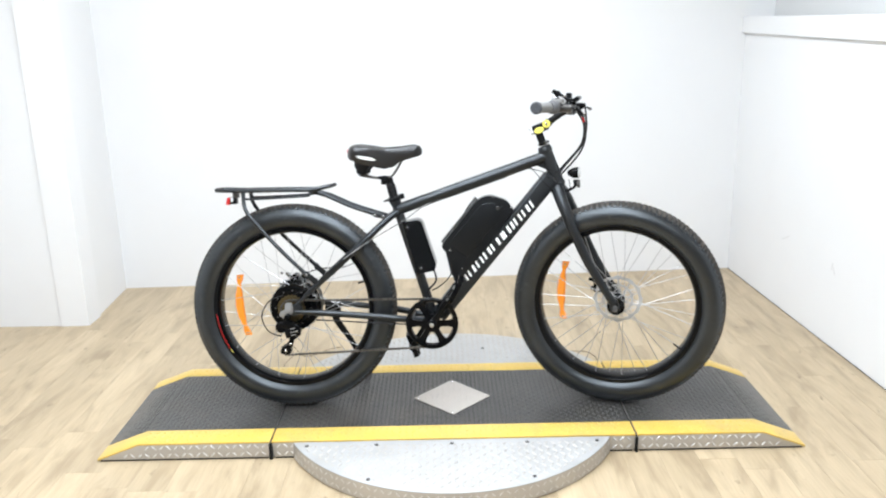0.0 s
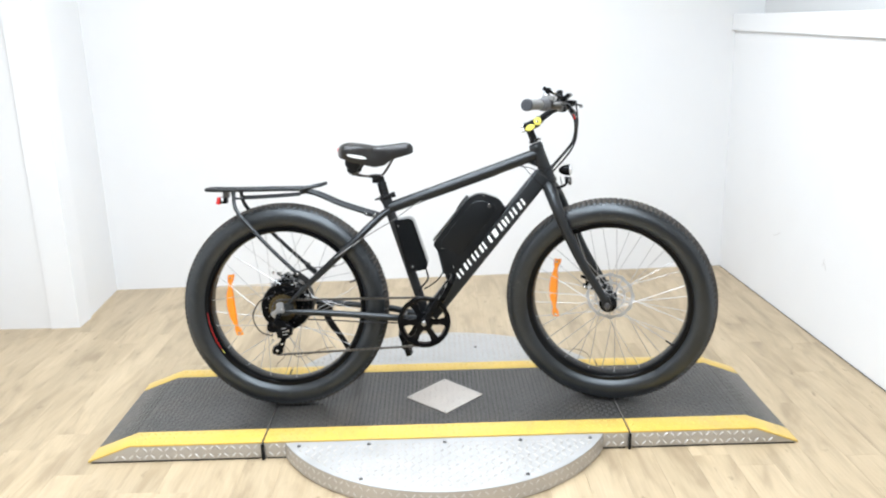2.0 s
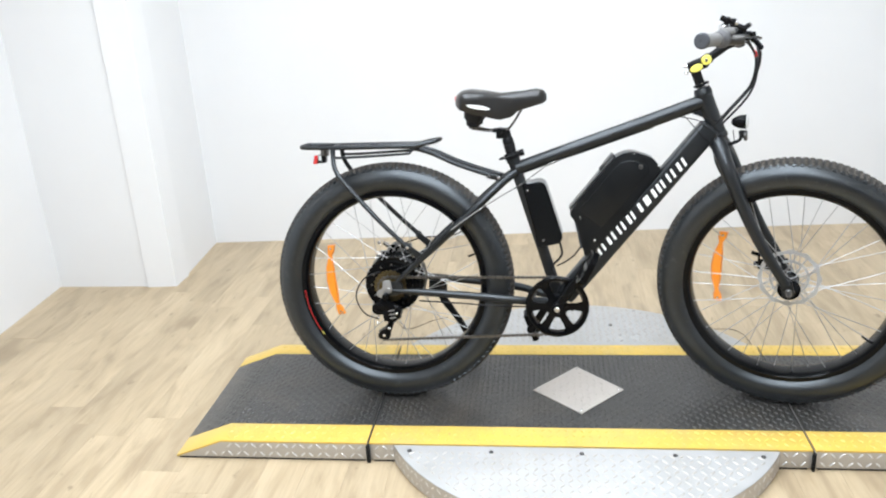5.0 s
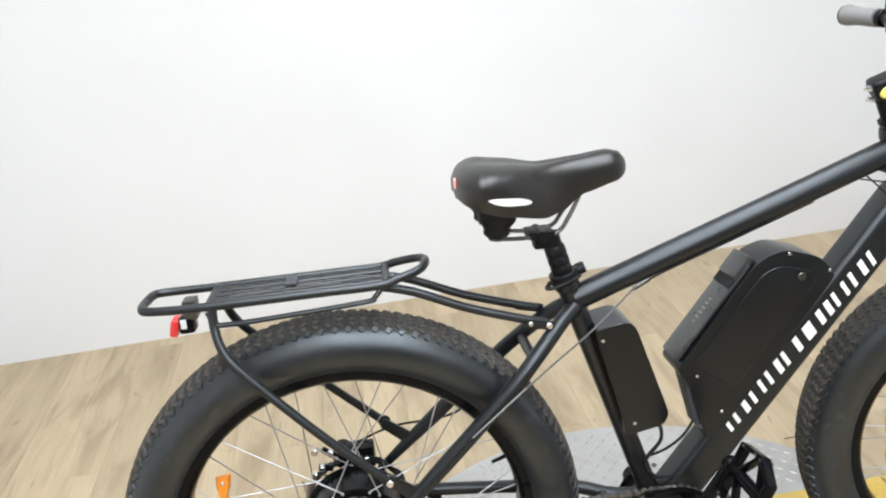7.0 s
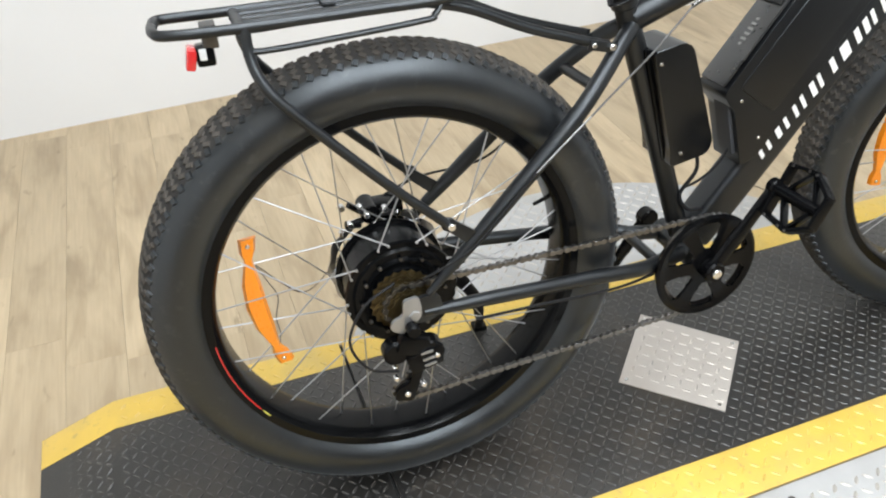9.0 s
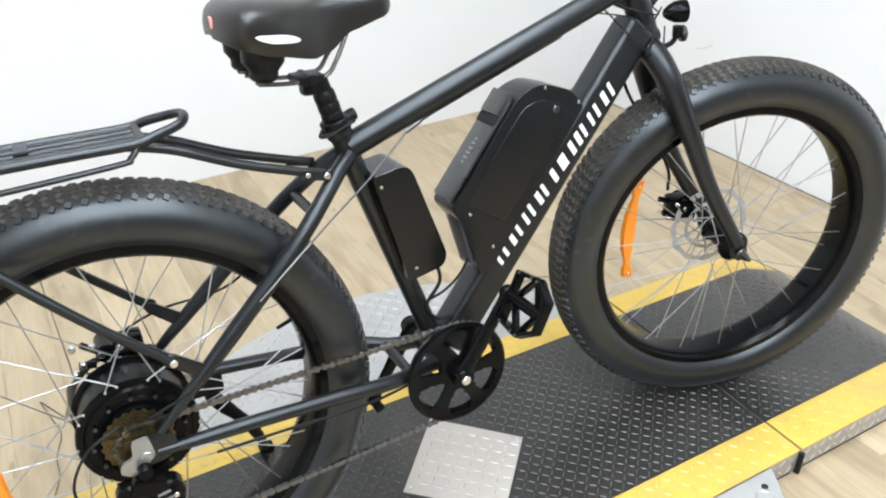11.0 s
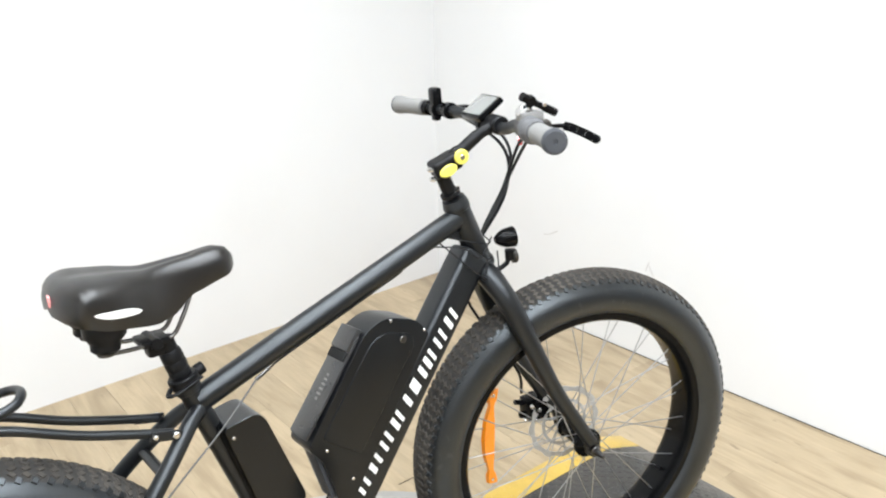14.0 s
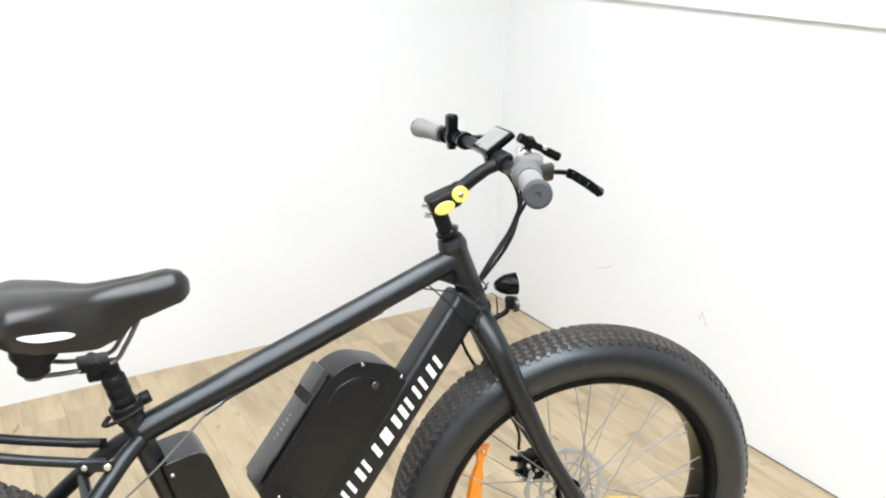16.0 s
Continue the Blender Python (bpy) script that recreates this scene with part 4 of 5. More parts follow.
CAL = FRONT + V(-0.004, 0, -0.022)
part("brake_caliper", join(box(CAL + V(-0.058, 0.080, 0.066), (0.062, 0.040, 0.052), 0.008), box(FRONT + V(-0.030, 0.076, 0.040), (0.05, 0.014, 0.030), 0.004), disc(CAL + V(-0.055, 0.080, 0.075), (0, 1, 0), 0.017, 0.052, 18), box(CAL + V(-0.085, 0.076, 0.055), (0.030, 0.012, 0.012), 0.003), tube([FRONT + V(-0.03, 0.08, 0.04), CAL + V(-0.108, 0.082, 0.088)], 0.006, 10)), GLOSS, fork, "black front disc brake caliper")
for q in ((-0.040, 0.055, 0.058), (-0.078, 0.055, 0.082), (-0.092, 0.060, 0.05), (-0.060, 0.056, 0.070), (-0.070, 0.055, 0.046), (-0.030, 0.062, 0.036)):
    part("caliper_bolt", disc(CAL + V(*q), (0, 1, 0), 0.005, 0.01, 10, 0.001), STEEL, fork)

# headlight
lc = V(1.043, 0, 0.850)
lampv = part("headlight", lathe([(-0.026, 0.0), (-0.025, 0.007), (-0.016, 0.0138), (-0.004, 0.0188), (0.013, 0.0205), (0.015, 0.0205), (0.015, 0)], 24, lc, (1, 0, 0.03)), GLOSS, bike, "small black bullet headlight with a clear lens", STEM)
part("lens", lathe([(0.015, 0.018), (0.018, 0.017), (0.021, 0.009), (0.022, 0)], 24, lc, (1, 0, 0.03)), LENS, lampv)
part("front_reflector", join(lathe([(-0.005, 0.0), (-0.005, 0.013), (-0.003, 0.015), (0.003, 0.015), (0.005, 0.013), (0.005, 0)], 24, lc + V(0.015, 0, -0.040), (1, 0, 0.05))), CHAIN, lampv, "round smoky front reflector")
part("bracket", join(tube(smoothed([lc + V(0.0, 0, -0.026), lc + V(0.0, 0, -0.052), lc + V(-0.030, 0, -0.066), lc + V(-0.042, 0, -0.068)], 5), 0.005, 10), box(lc + V(0.006, 0, -0.036), (0.014, 0.018, 0.022), 0.003)), BLACK, lampv)

# stem, bars and what they carry
cl = V(HT.x + 0.003 - 0.0559 / 0.144 * 0.127 + 0.148, 0, 1.076)
stem = part("stem", join(tube([HT - AXIS * 0.012, HT + AXIS * 0.060], 0.0138, 20), tube([HT - AXIS * 0.008, HT - AXIS * 0.002], 0.0195, 24),
                         square_tube(V(0.894, 0, 1.003), V(0.946, 0, 1.024), 0.021, 0.0165, 0.0165, 0.009),
                         tube(smoothed([(0.935, 0, 1.022), (0.955, 0, 1.036), (0.992, 0, 1.062), (cl.x - 0.006, 0, cl.z - 0.002)], 5), [0.0155] * 5 + [0.0120] * 5 + [0.0112] * 6, 18),
                         disc(cl, (0, 1, 0), 0.0178, 0.042, 24, 0.003)), BLACK, bike, "black adjustable stem with yellow round side caps", STEM)
for s in (-1,):
    part("cap", disc((0.9445, 0.0225 * s, 1.0285), (0, 1, 0), 0.0140, 0.008, 24, 0.002), YELLOWCAP, stem, "yellow round cap")
    part("pivot_bolt", disc((0.9445, 0.0268 * s, 1.0285), (0, 1, 0), 0.005, 0.004, 12, 0.001), STEEL, stem)
    ov = disc((0, 0, 0), (0, 1, 0), 0.0125, 0.007, 24, 0.002)
    shifted(ov, Matrix.Translation((0.918, 0.0222 * s, 1.006)) @ Matrix.Rotation(radians(-22), 4, "Y") @ Matrix.Diagonal((1.45, 1, 0.85, 1)))
    part("cap", ov, YELLOWCAP, stem, "yellow oval cap")
for q in ((0.886, -0.012, 1.010), (0.890, -0.012, 0.992), (0.936, -0.010, 0.958), (0.945, 0.010, 0.962)):
    part("stem_bolt", disc(q, (-1, 0, 0.2), 0.0045, 0.012, 10, 0.001), STEEL, stem)

BARS = STEM @ Matrix.Translation(V(0, 0.012, -0.005)) @ Matrix.Translation(cl) @ Matrix.Rotation(-0.040, 4, "X") @ Matrix.Translation(-cl)
ends = V(cl.x - 0.067, 0, cl.z + 0.020)
half_bar = [(cl.x, 0.0, cl.z), (cl.x, 0.05, cl.z), (cl.x - 0.004, 0.10, cl.z + 0.012), (cl.x - 0.024, 0.18, cl.z + 0.018), (ends.x, 0.346, ends.z)]
barpts = [(x, -y, z) for x, y, z in reversed(half_bar[1:])] + half_bar
bars = part("handlebar", tube(smoothed(barpts, 5), 0.0112, 16), PAINT, bike, "matte black swept-back handlebar", BARS)


def bar_at(y):
    for a, b in zip(half_bar, half_bar[1:]):
        if abs(y) <= b[1]:
            t = (abs(y) - a[1]) / (b[1] - a[1])
            return V(a[0] + (b[0] - a[0]) * t, y, a[2] + (b[2] - a[2]) * t)
    return V(*half_bar[-1])


for s in (-1, 1):
    e0, e1 = bar_at(s * 0.25), bar_at(s * 0.346)
    gd = (e1 - e0).normalized()
    gl = (e1 - e0).length
    grip_prof = [(0, 0.0), (0, 0.0165), (0.004, 0.0175), (gl * 0.5, 0.0165), (gl - 0.02, 0.0185), (gl - 0.006, 0.020), (gl - 0.004, 0.020)]
    g = part("grip", lathe(grip_prof + [(gl - 0.004, 0)], 24, e0, gd), GREYGRIP, bars, "pale grey rubber grip")
    part("grip_end", lathe([(gl - 0.0045, 0), (gl - 0.0045, 0.0198), (gl + 0.002, 0.0195), (gl + 0.005, 0.016), (gl + 0.005, 0.004), (gl + 0.003, 0.003), (gl + 0.003, 0)], 24, e0, gd), DARKGRIP, bars)
# twist shifter, lever bodies
e0, e1 = bar_at(-0.195), bar_at(-0.248)
gd = (e1 - e0).normalized()
part("twist_shifter", lathe([(0, 0), (0, 0.020), (0.006, 0.0225), (0.026, 0.0225), (0.030, 0.0195), (0.054, 0.0185), (0.054, 0)], 24, e0, gd), MIDGRIP, bars, "mid-grey twist gear shifter")
part("shifter_window", box(bar_at(-0.185) + V(0.004, 0, 0.020), (0.04, 0.03, 0.016), 0.005), GREYGRIP, bars)
for s in (-1, 1):
    b0 = bar_at(s * 0.165)
    part("lever_body", join(box(b0 + V(0.020, 0, -0.004), (0.052, 0.030, 0.026), 0.008), disc(b0, (0, 1, 0.0), 0.017, 0.022, 20, 0.002), tube([b0 + V(0.03, 0, 0), b0 + V(0.052, -0.02 * s, 0.0)], 0.007, 12)), GLOSS if s > 0 else CHAIN, bars)
    if s > 0:
        lv = smoothed([b0 + V(0.040, 0.0, -0.006), b0 + V(0.062, 0.030, -0.012), b0 + V(0.064, 0.075, -0.018), b0 + V(0.054, 0.140, -0.022)], 5)
        part("brake_lever", tube(lv, 0.0068, 10, flat=0.55, flat_dir=(0, 0, 1)), GLOSS, bars, "black two-finger brake lever")
        continue
    lv = smoothed([b0 + V(0.040, 0.0, -0.004), b0 + V(0.062, -0.024, -0.002), b0 + V(0.074, -0.054, -0.009), b0 + V(0.086, -0.085, -0.020)], 6)
    solid = [tube(lv[:8], 0.0066, 10, flat=0.6, flat_dir=(0, 0, 1)), disc(lv[-1], (0.8, 0.55, -0.2), 0.0074, 0.008, 14, 0.002)]
    out, flat_way = V(0.25, 0, 0.97), V(0.8, 0.55, -0.2)
    for side_ in (-1, 1):
        solid.append(tube([p + out * (0.0052 * side_) for p in lv[6:]], 0.0024, 8))
    for i in (7, 9, 10, 12, 13, 15, 16):
        solid.append(disc(lv[i], flat_way, 0.0050, 0.0046, 10, 0.001))
    part("brake_lever", join(*solid), GLOSS, bars, "black brake lever pierced with round holes")
bl = bar_at(-0.185)
TO_BARS = BARS.inverted()
bell = V(*(TO_BARS @ V(0.957, -0.192, 1.118)))
part("bell", lathe([(-0.008, 0.0), (-0.008, 0.013), (-0.003, 0.015), (0.004, 0.0145), (0.009, 0.010), (0.011, 0.0)], 24, bell, (0.2, 0, 1)), STEEL, bars, "small chrome bell")
hammer = [V(*(TO_BARS @ V(*q))) for q in ((0.945, -0.200, 1.144), (0.962, -0.202, 1.135), (0.985, -0.205, 1.123), (1.010, -0.209, 1.110))]
part("bell_lever", join(tube(smoothed(hammer, 4), [0.0075] * 4 + [0.0055] * 5 + [0.0070] * 4, 10), disc(hammer[1], (0.2, 1, 0.2), 0.0095, 0.014, 14, 0.002), tube([hammer[1], bell], 0.004, 8), tube([bell, bl], 0.006, 8)), GLOSS, bars, "black bell striker")
part("lever_pivot", disc(hammer[2] + V(0, -0.006, 0.004), (0.1, 1, 0.2), 0.004, 0.006, 10, 0.001), STEEL, bars)
cx_ = bar_at(0.205)
part("control_pad", join(disc(cx_, (0, 1, 0), 0.017, 0.022, 20, 0.002), box(cx_ + V(-0.004, 0, 0.026), (0.022, 0.030, 0.038), 0.007), box(cx_ + V(-0.004, 0, -0.016), (0.016, 0.022, 0.016), 0.005)), GLOSS, bars, "black thumb control pad")
part("control_collar", disc(bar_at(0.237), (-0.3, 0.95, 0), 0.0165, 0.014, 18, 0.002), GLOSS, bars)
dr = Euler((0, radians(-36), 0)).to_matrix()
dc = cl + V(0.000, 0.050, 0.030)
part("display", join(box(dc, (0.062, 0.088, 0.013), 0.004, dr), box(cl + V(0.0, 0.045, 0.010), (0.026, 0.020, 0.034), 0.004), disc(cl + V(0, 0.045, 0), (0, 1, 0), 0.016, 0.016, 18)), GLOSS, bars, "small control display with a grey screen")
part("screen", box(dc + dr @ V(0.001, 0, 0.0066), (0.050, 0.076, 0.002), 0.0006, dr), SCREEN, bars)

# cables
def st(p):
    return BARS @ Vector(p)


runs_c = [([st(bar_at(-0.13) + V(0.05, 0, 0.0)), st(cl + V(0.058, -0.02, -0.035)), st(cl + V(0.035, 0.030, -0.12)), V(0.992, 0.004, 0.868), V(0.982, -0.024, 0.830), V(0.968, -0.034, 0.806)], 0.0033, CABLE),
          ([st(bar_at(-0.10) + V(0.03, 0, 0.0)), st(cl + V(0.046, 0.0, -0.05)), st(cl + V(0.030, 0.034, -0.13)), V(0.996, 0.008, 0.864), V(0.984, -0.020, 0.82), V(0.960, -0.036, 0.796)], 0.0033, CABLE),
          ([st(bar_at(0.16) + V(0.05, 0, 0.0)), st(cl + V(0.050, 0.045, -0.045)), st(cl + V(0.036, 0.032, -0.125)), V(0.994, 0.010, 0.866), V(0.99, 0.02, 0.82), V(0.968, 0.034, 0.80)], 0.0033, CABLE),
          ([st(bar_at(0.20) + V(0.02, 0, 0.0)), st(cl + V(0.045, 0.06, -0.05)), st(cl + V(0.036, 0.036, -0.14)), V(0.998, 0.026, 0.85), V(0.955, 0.036, 0.80)], 0.0033, CABLE),
          ([st(lc + V(-0.02, 0, -0.02)), V(1.03, 0.0, 0.80), V(1.000, -0.030, 0.782), V(0.950, -0.040, 0.812), V(0.885, -0.012, 0.884)], 0.0014, CABLE),
          ([V(0.990, -0.036, 0.878), V(0.955, -0.040, 0.845), V(0.925, -0.030, 0.868), V(0.872, -0.010, 0.880)], 0.0014, CABLE),
          ([V(0.994, 0.004, 0.880), V(0.990, -0.030, 0.866), V(0.955, -0.036, 0.872), V(0.905, -0.012, 0.891)], 0.0014, CABLE),
          ([st(FRONT + V(-0.10, 0.082, 0.085)), st(FRONT + V(-0.112, 0.080, 0.15)), st(HB + V(-0.004, 0.06, -0.10)), V(1.0, 0.03, 0.80)], 0.0033, CABLE),
          ([V(0.80, -0.006, 0.850), V(0.60, -0.010, 0.783), V(0.54, -0.016, 0.765), V(0.495, -0.022, 0.749)], 0.0018, CABLE),
          ([V(0.495, -0.022, 0.749), V(0.417, -0.045, 0.695), V(0.350, -0.066, 0.658), V(0.298, -0.083, 0.629)], 0.0016, OLDCABLE),
          ([V(0.298, -0.083, 0.629), V(0.25, -0.092, 0.597), V(0.205, -0.100, 0.566)], 0.0014, WIRE),
          ([V(0.205, -0.100, 0.566), V(0.15, -0.110, 0.520), V(0.09, -0.116, 0.470), V(0.02, -0.112, 0.44)], 0.0018, CABLE),
          ([V(0.49, -0.045, 0.310), V(0.35, -0.092, 0.326), V(0.20, -0.102, 0.338), V(0.10, -0.108, 0.345)], 0.0024, CABLE),
          ([V(-0.03, -0.110, 0.285), V(-0.075, -0.112, 0.305), V(-0.098, -0.112, 0.36), V(-0.070, -0.110, 0.415), V(-0.02, -0.098, 0.435)], 0.0022, CABLE),
          ([V(0.525, -0.012, 0.520), V(0.535, -0.014, 0.47), V(0.505, -0.016, 0.43), V(0.520, -0.020, 0.40), V(0.548, -0.02, 0.395)], 0.0034, CABLE),
          ([V(0.60, -0.014, 0.508), V(0.575, -0.014, 0.470), V(0.545, -0.010, 0.445), V(0.52, 0.0, 0.430)], 0.0024, CABLE),
          ([V(0.30, 0.088, 0.60), V(0.20, 0.095, 0.515), V(0.08, 0.10, 0.50), V(0.0, 0.095, 0.475)], 0.0022, CABLE)]
for pts, r, mt in runs_c:
    part("cable", tube(smoothed(pts, 8), r, 8), mt, bike, "thin black cable" if mt is CABLE else "thin grey cable")

part("cable_stop", tube([V(0.520, -0.018, 0.758), V(0.492, -0.0225, 0.747)], 0.0036, 10), CHAIN, bike, "small steel cable stop")
part("cable_sleeve", tube(smoothed([V(1.064, -0.054, 1.056), V(1.068, -0.050, 1.050), V(1.071, -0.046, 1.044)], 4), 0.0048, 10), RED, bike, "small red cable sleeve")
part("head_badge", box(HB + AXIS * 0.085 + V(0.0245, 0, 0.009), (0.003, 0.024, 0.040), 0.001, Euler((0, radians(-21), 0)).to_matrix()), CHAIN, bike, "small oval metal head badge")

# battery on the down tube, controller on the seat tube
bat_poly = [(0.556, 0.600), (0.694, 0.772), (0.737, 0.786), (0.802, 0.764), (0.824, 0.731), (0.634, 0.482), (0.604, 0.468), (0.580, 0.568)]
bat = part("battery", prism(rounded(bat_poly, [0.012, 0.030, 0.020, 0.020, 0.006, 0.004, 0.006, 0.004], 4), -0.036, 0.038, 0.012, 4), BATT, bike, "black plastic battery pack on the down tube")
bdir = (V(0.692, 0, 0.768) - V(0.553, 0, 0.600)).normalized()
bup = V(-bdir.z, 0, bdir.x)
brot = Matrix((bdir, V(0, 1, 0), bup)).transposed()
bmid = V(0.6245, -0.0075, 0.691)
part("top_ridge", box(bmid + V(0, 0.009, 0) - bdir * 0.004 + bup * 0.0012, (0.196, 0.062, 0.006), 0.003, brot), BATTOP, bat, "dusty paler raised top strip")
# raised black block in place of the shaded hollow by the carry handle
part("recess_shade_block", box(bmid + V(0, 0.009, 0) + bdir * 0.052 + bup * 0.0046, (0.018, 0.054, 0.006), 0.001, brot), GAP, bat)
part("carry_handle", box(bmid + V(0, 0.009, 0) + bdir * 0.083 + bup * 0.0045, (0.044, 0.056, 0.011), 0.003, brot), BATTOP, bat)
for n_ in range(6):
    part("printed_mark", box(bmid + bdir * (-0.032 + 0.009 * n_) + bup * 0.0046 + V(0, 0.008, 0), (0.004, 0.012 if n_ % 5 else 0.007, 0.0006), 0, brot), GREYGRIP, bat)
part("cradle_plate", prism([(0.572, 0.578), (0.582, 0.582), (0.601, 0.492), (0.592, 0.489)], -0.026, 0.012, 0.001), DARKGRIP, bat, "dark grey cradle plate")
part("end_cap", prism(rounded([(0.592, 0.555), (0.608, 0.562), (0.622, 0.496), (0.603, 0.490)], 0.004, 2), -0.0355, 0.0360, 0.002), GLOSS, bat)
for q in ((0.590, -0.0365, 0.586), (0.746, -0.0365, 0.777), (0.814, -0.0365, 0.741), (0.632, -0.0365, 0.516)):
    part("battery_screw", disc(q, (0, 1, 0), 0.0029, 0.003, 10, 0.0006), STEEL, bat)
part("side_panel", prism(rounded([(0.583, 0.608), (0.703, 0.752), (0.735, 0.760), (0.785, 0.742), (0.790, 0.722), (0.655, 0.556)], [0.012, 0.02, 0.015, 0.015, 0.008, 0.012], 3), -0.0382, -0.033, 0.0020, 3), BATT, bat)
part("lock", disc((0.765, -0.0400, 0.738), (0, 1, 0), 0.007, 0.004, 16), CHAIN, bat)
con = part("controller_box", prism(rounded([(0.420, 0.692), (0.484, 0.703), (0.539, 0.530), (0.530, 0.510), (0.464, 0.498), (0.460, 0.53)], [0.008, 0.024, 0.012, 0.010, 0.006, 0.004], 5), -0.044, 0.044, 0.015, 1), CASE, bike, "slim black controller box on the seat tube")
part("controller_spine", prism([(0.416, 0.690), (0.430, 0.693), (0.474, 0.508), (0.462, 0.504)], -0.026, 0.026, 0.003), GLOSS, con)
for q in ((0.433, -0.0435, 0.673), (0.480, -0.0435, 0.520)):
    part("controller_screw", disc(q, (0, 1, 0), 0.003, 0.003, 10, 0.0005), STEEL, con)

# rack
HW, RZ = 0.050, 0.814
loop = [(-0.268, 0.0, RZ + 0.003), (-0.266, 0.030, RZ + 0.003), (-0.250, 0.046, RZ + 0.002), (-0.17, HW, RZ), (0.0, HW, RZ), (0.09, HW, RZ), (0.120, 0.046, RZ + 0.006), (0.153, 0.034, RZ + 0.012), (0.165, 0.012, RZ + 0.016)]
loop = loop + [(x, -y, z) for x, y, z in reversed(loop)]
lp = smoothed(loop + loop[:3], 4)[4:-8]
rack = part("rear_rack", tube(lp, 0.0068, 12, True), PAINT, bike, "black tubular steel rear luggage rack")
part("crossbar", tube([(-0.165, -HW, RZ), (-0.165, HW, RZ)], 0.0075, 12, flat=0.6, flat_dir=(0, 0, 1)), PAINT, rack)
part("crossbar", tube([(0.102, -HW, RZ), (0.102, HW, RZ)], 0.0065, 12), PAINT, rack)
for s in (-1, 0, 1):
    part("rack_rail", tube([(-0.165, 0.026 * s, RZ + 0.001), (0.104, 0.026 * s, RZ + 0.001)], 0.0088 if s else 0.006, 12, flat=0.42, flat_dir=(0, 0, 1)), PAINT, rack)
part("rack_tab", box((-0.045, 0.013, RZ + 0.006), (0.018, 0.045, 0.004), 0.001), DARKGRIP, rack)
for s in (-1, 1):
    part("side_rail", tube(smoothed([(-0.168, HW * s, RZ - 0.008), (-0.158, (HW + 0.004) * s, RZ - 0.024), (-0.13, (HW + 0.005) * s, RZ - 0.030), (0.06, (HW + 0.005) * s, RZ - 0.022), (0.082, (HW + 0.004) * s, RZ - 0.016), (0.094, HW * s, RZ - 0.004)], 6), 0.0042, 10), PAINT, rack)
    part("rack_stay", tube(smoothed([(-0.160, HW * s, RZ), (-0.160, (HW + 0.006) * s, RZ - 0.035), (-0.150, (HW + 0.020) * s, RZ - 0.068), (-0.120, (HW + 0.030) * s, RZ - 0.108), (-0.02, 0.094 * s, 0.598), (0.069, 0.099 * s, 0.511)], 6), 0.0072, 12), PAINT, rack)
    part("stay_bolt", disc((0.070, 0.106 * s, 0.5115), (0, 1, 0), 0.0058, 0.008, 12, 0.001), STEEL, rack)
    part("stay_tab", prism(rounded([(0.058, 0.508), (0.069, 0.522), (0.114, 0.487), (0.100, 0.469)], 0.005, 3), 0.092 * s - 0.003, 0.092 * s + 0.003, 0.0008), PAINT, rack)
    part("stay_eye", disc((0.068, 0.099 * s, 0.513), (0, 1, 0), 0.011, 0.006, 16), PAINT, rack)
    part("rack_arm", tube(smoothed([(0.075, 0.030 * s, RZ - 0.004), (0.14, 0.032 * s, RZ - 0.022), (0.22, 0.034 * s, RZ - 0.058), (0.30, 0.036 * s, RZ - 0.086), (0.346, 0.037 * s, RZ - 0.100)], 6), 0.0072, 12), PAINT, rack)
    part("arm_plate", box((0.334, 0.043 * s, RZ - 0.099), (0.046, 0.005, 0.015), 0.0015, Euler((0, radians(14), 0)).to_matrix()), PAINT, rack)
    part("arm_bolt", disc((0.3180, 0.046 * s, 0.7195), (0, 1, 0), 0.0042, 0.008, 12, 0.001), STEEL, rack)
    part("arm_bolt", disc((0.3475, 0.046 * s, 0.7125), (0, 1, 0), 0.0056, 0.010, 14, 0.0015), STEEL, rack)
part("tail_light", box((-0.211, 0.0, RZ - 0.038), (0.024, 0.032, 0.026), 0.005), GLOSS, rack, "small black tail light housing")
part("tail_lens", box((-0.2295, 0.0, RZ - 0.040), (0.013, 0.036, 0.027), 0.004, Euler((0, radians(14), 0)).to_matrix()), RED, rack, "red lens")
part("side_window", box((-0.214, -0.0165, RZ - 0.034), (0.009, 0.003, 0.015), 0.001), LENS, rack, "clear side window of the tail light")
part("light_bracket", box((-0.202, 0, RZ - 0.014), (0.02, 0.03, 0.030), 0.002), CHAIN, rack)

# drivetrain
CY_ = -0.086
NA = 96
radii = [0.0, 0.020, 0.033, 0.038, 0.050, 0.064, 0.076, 0.081, 0.090, 0.096]


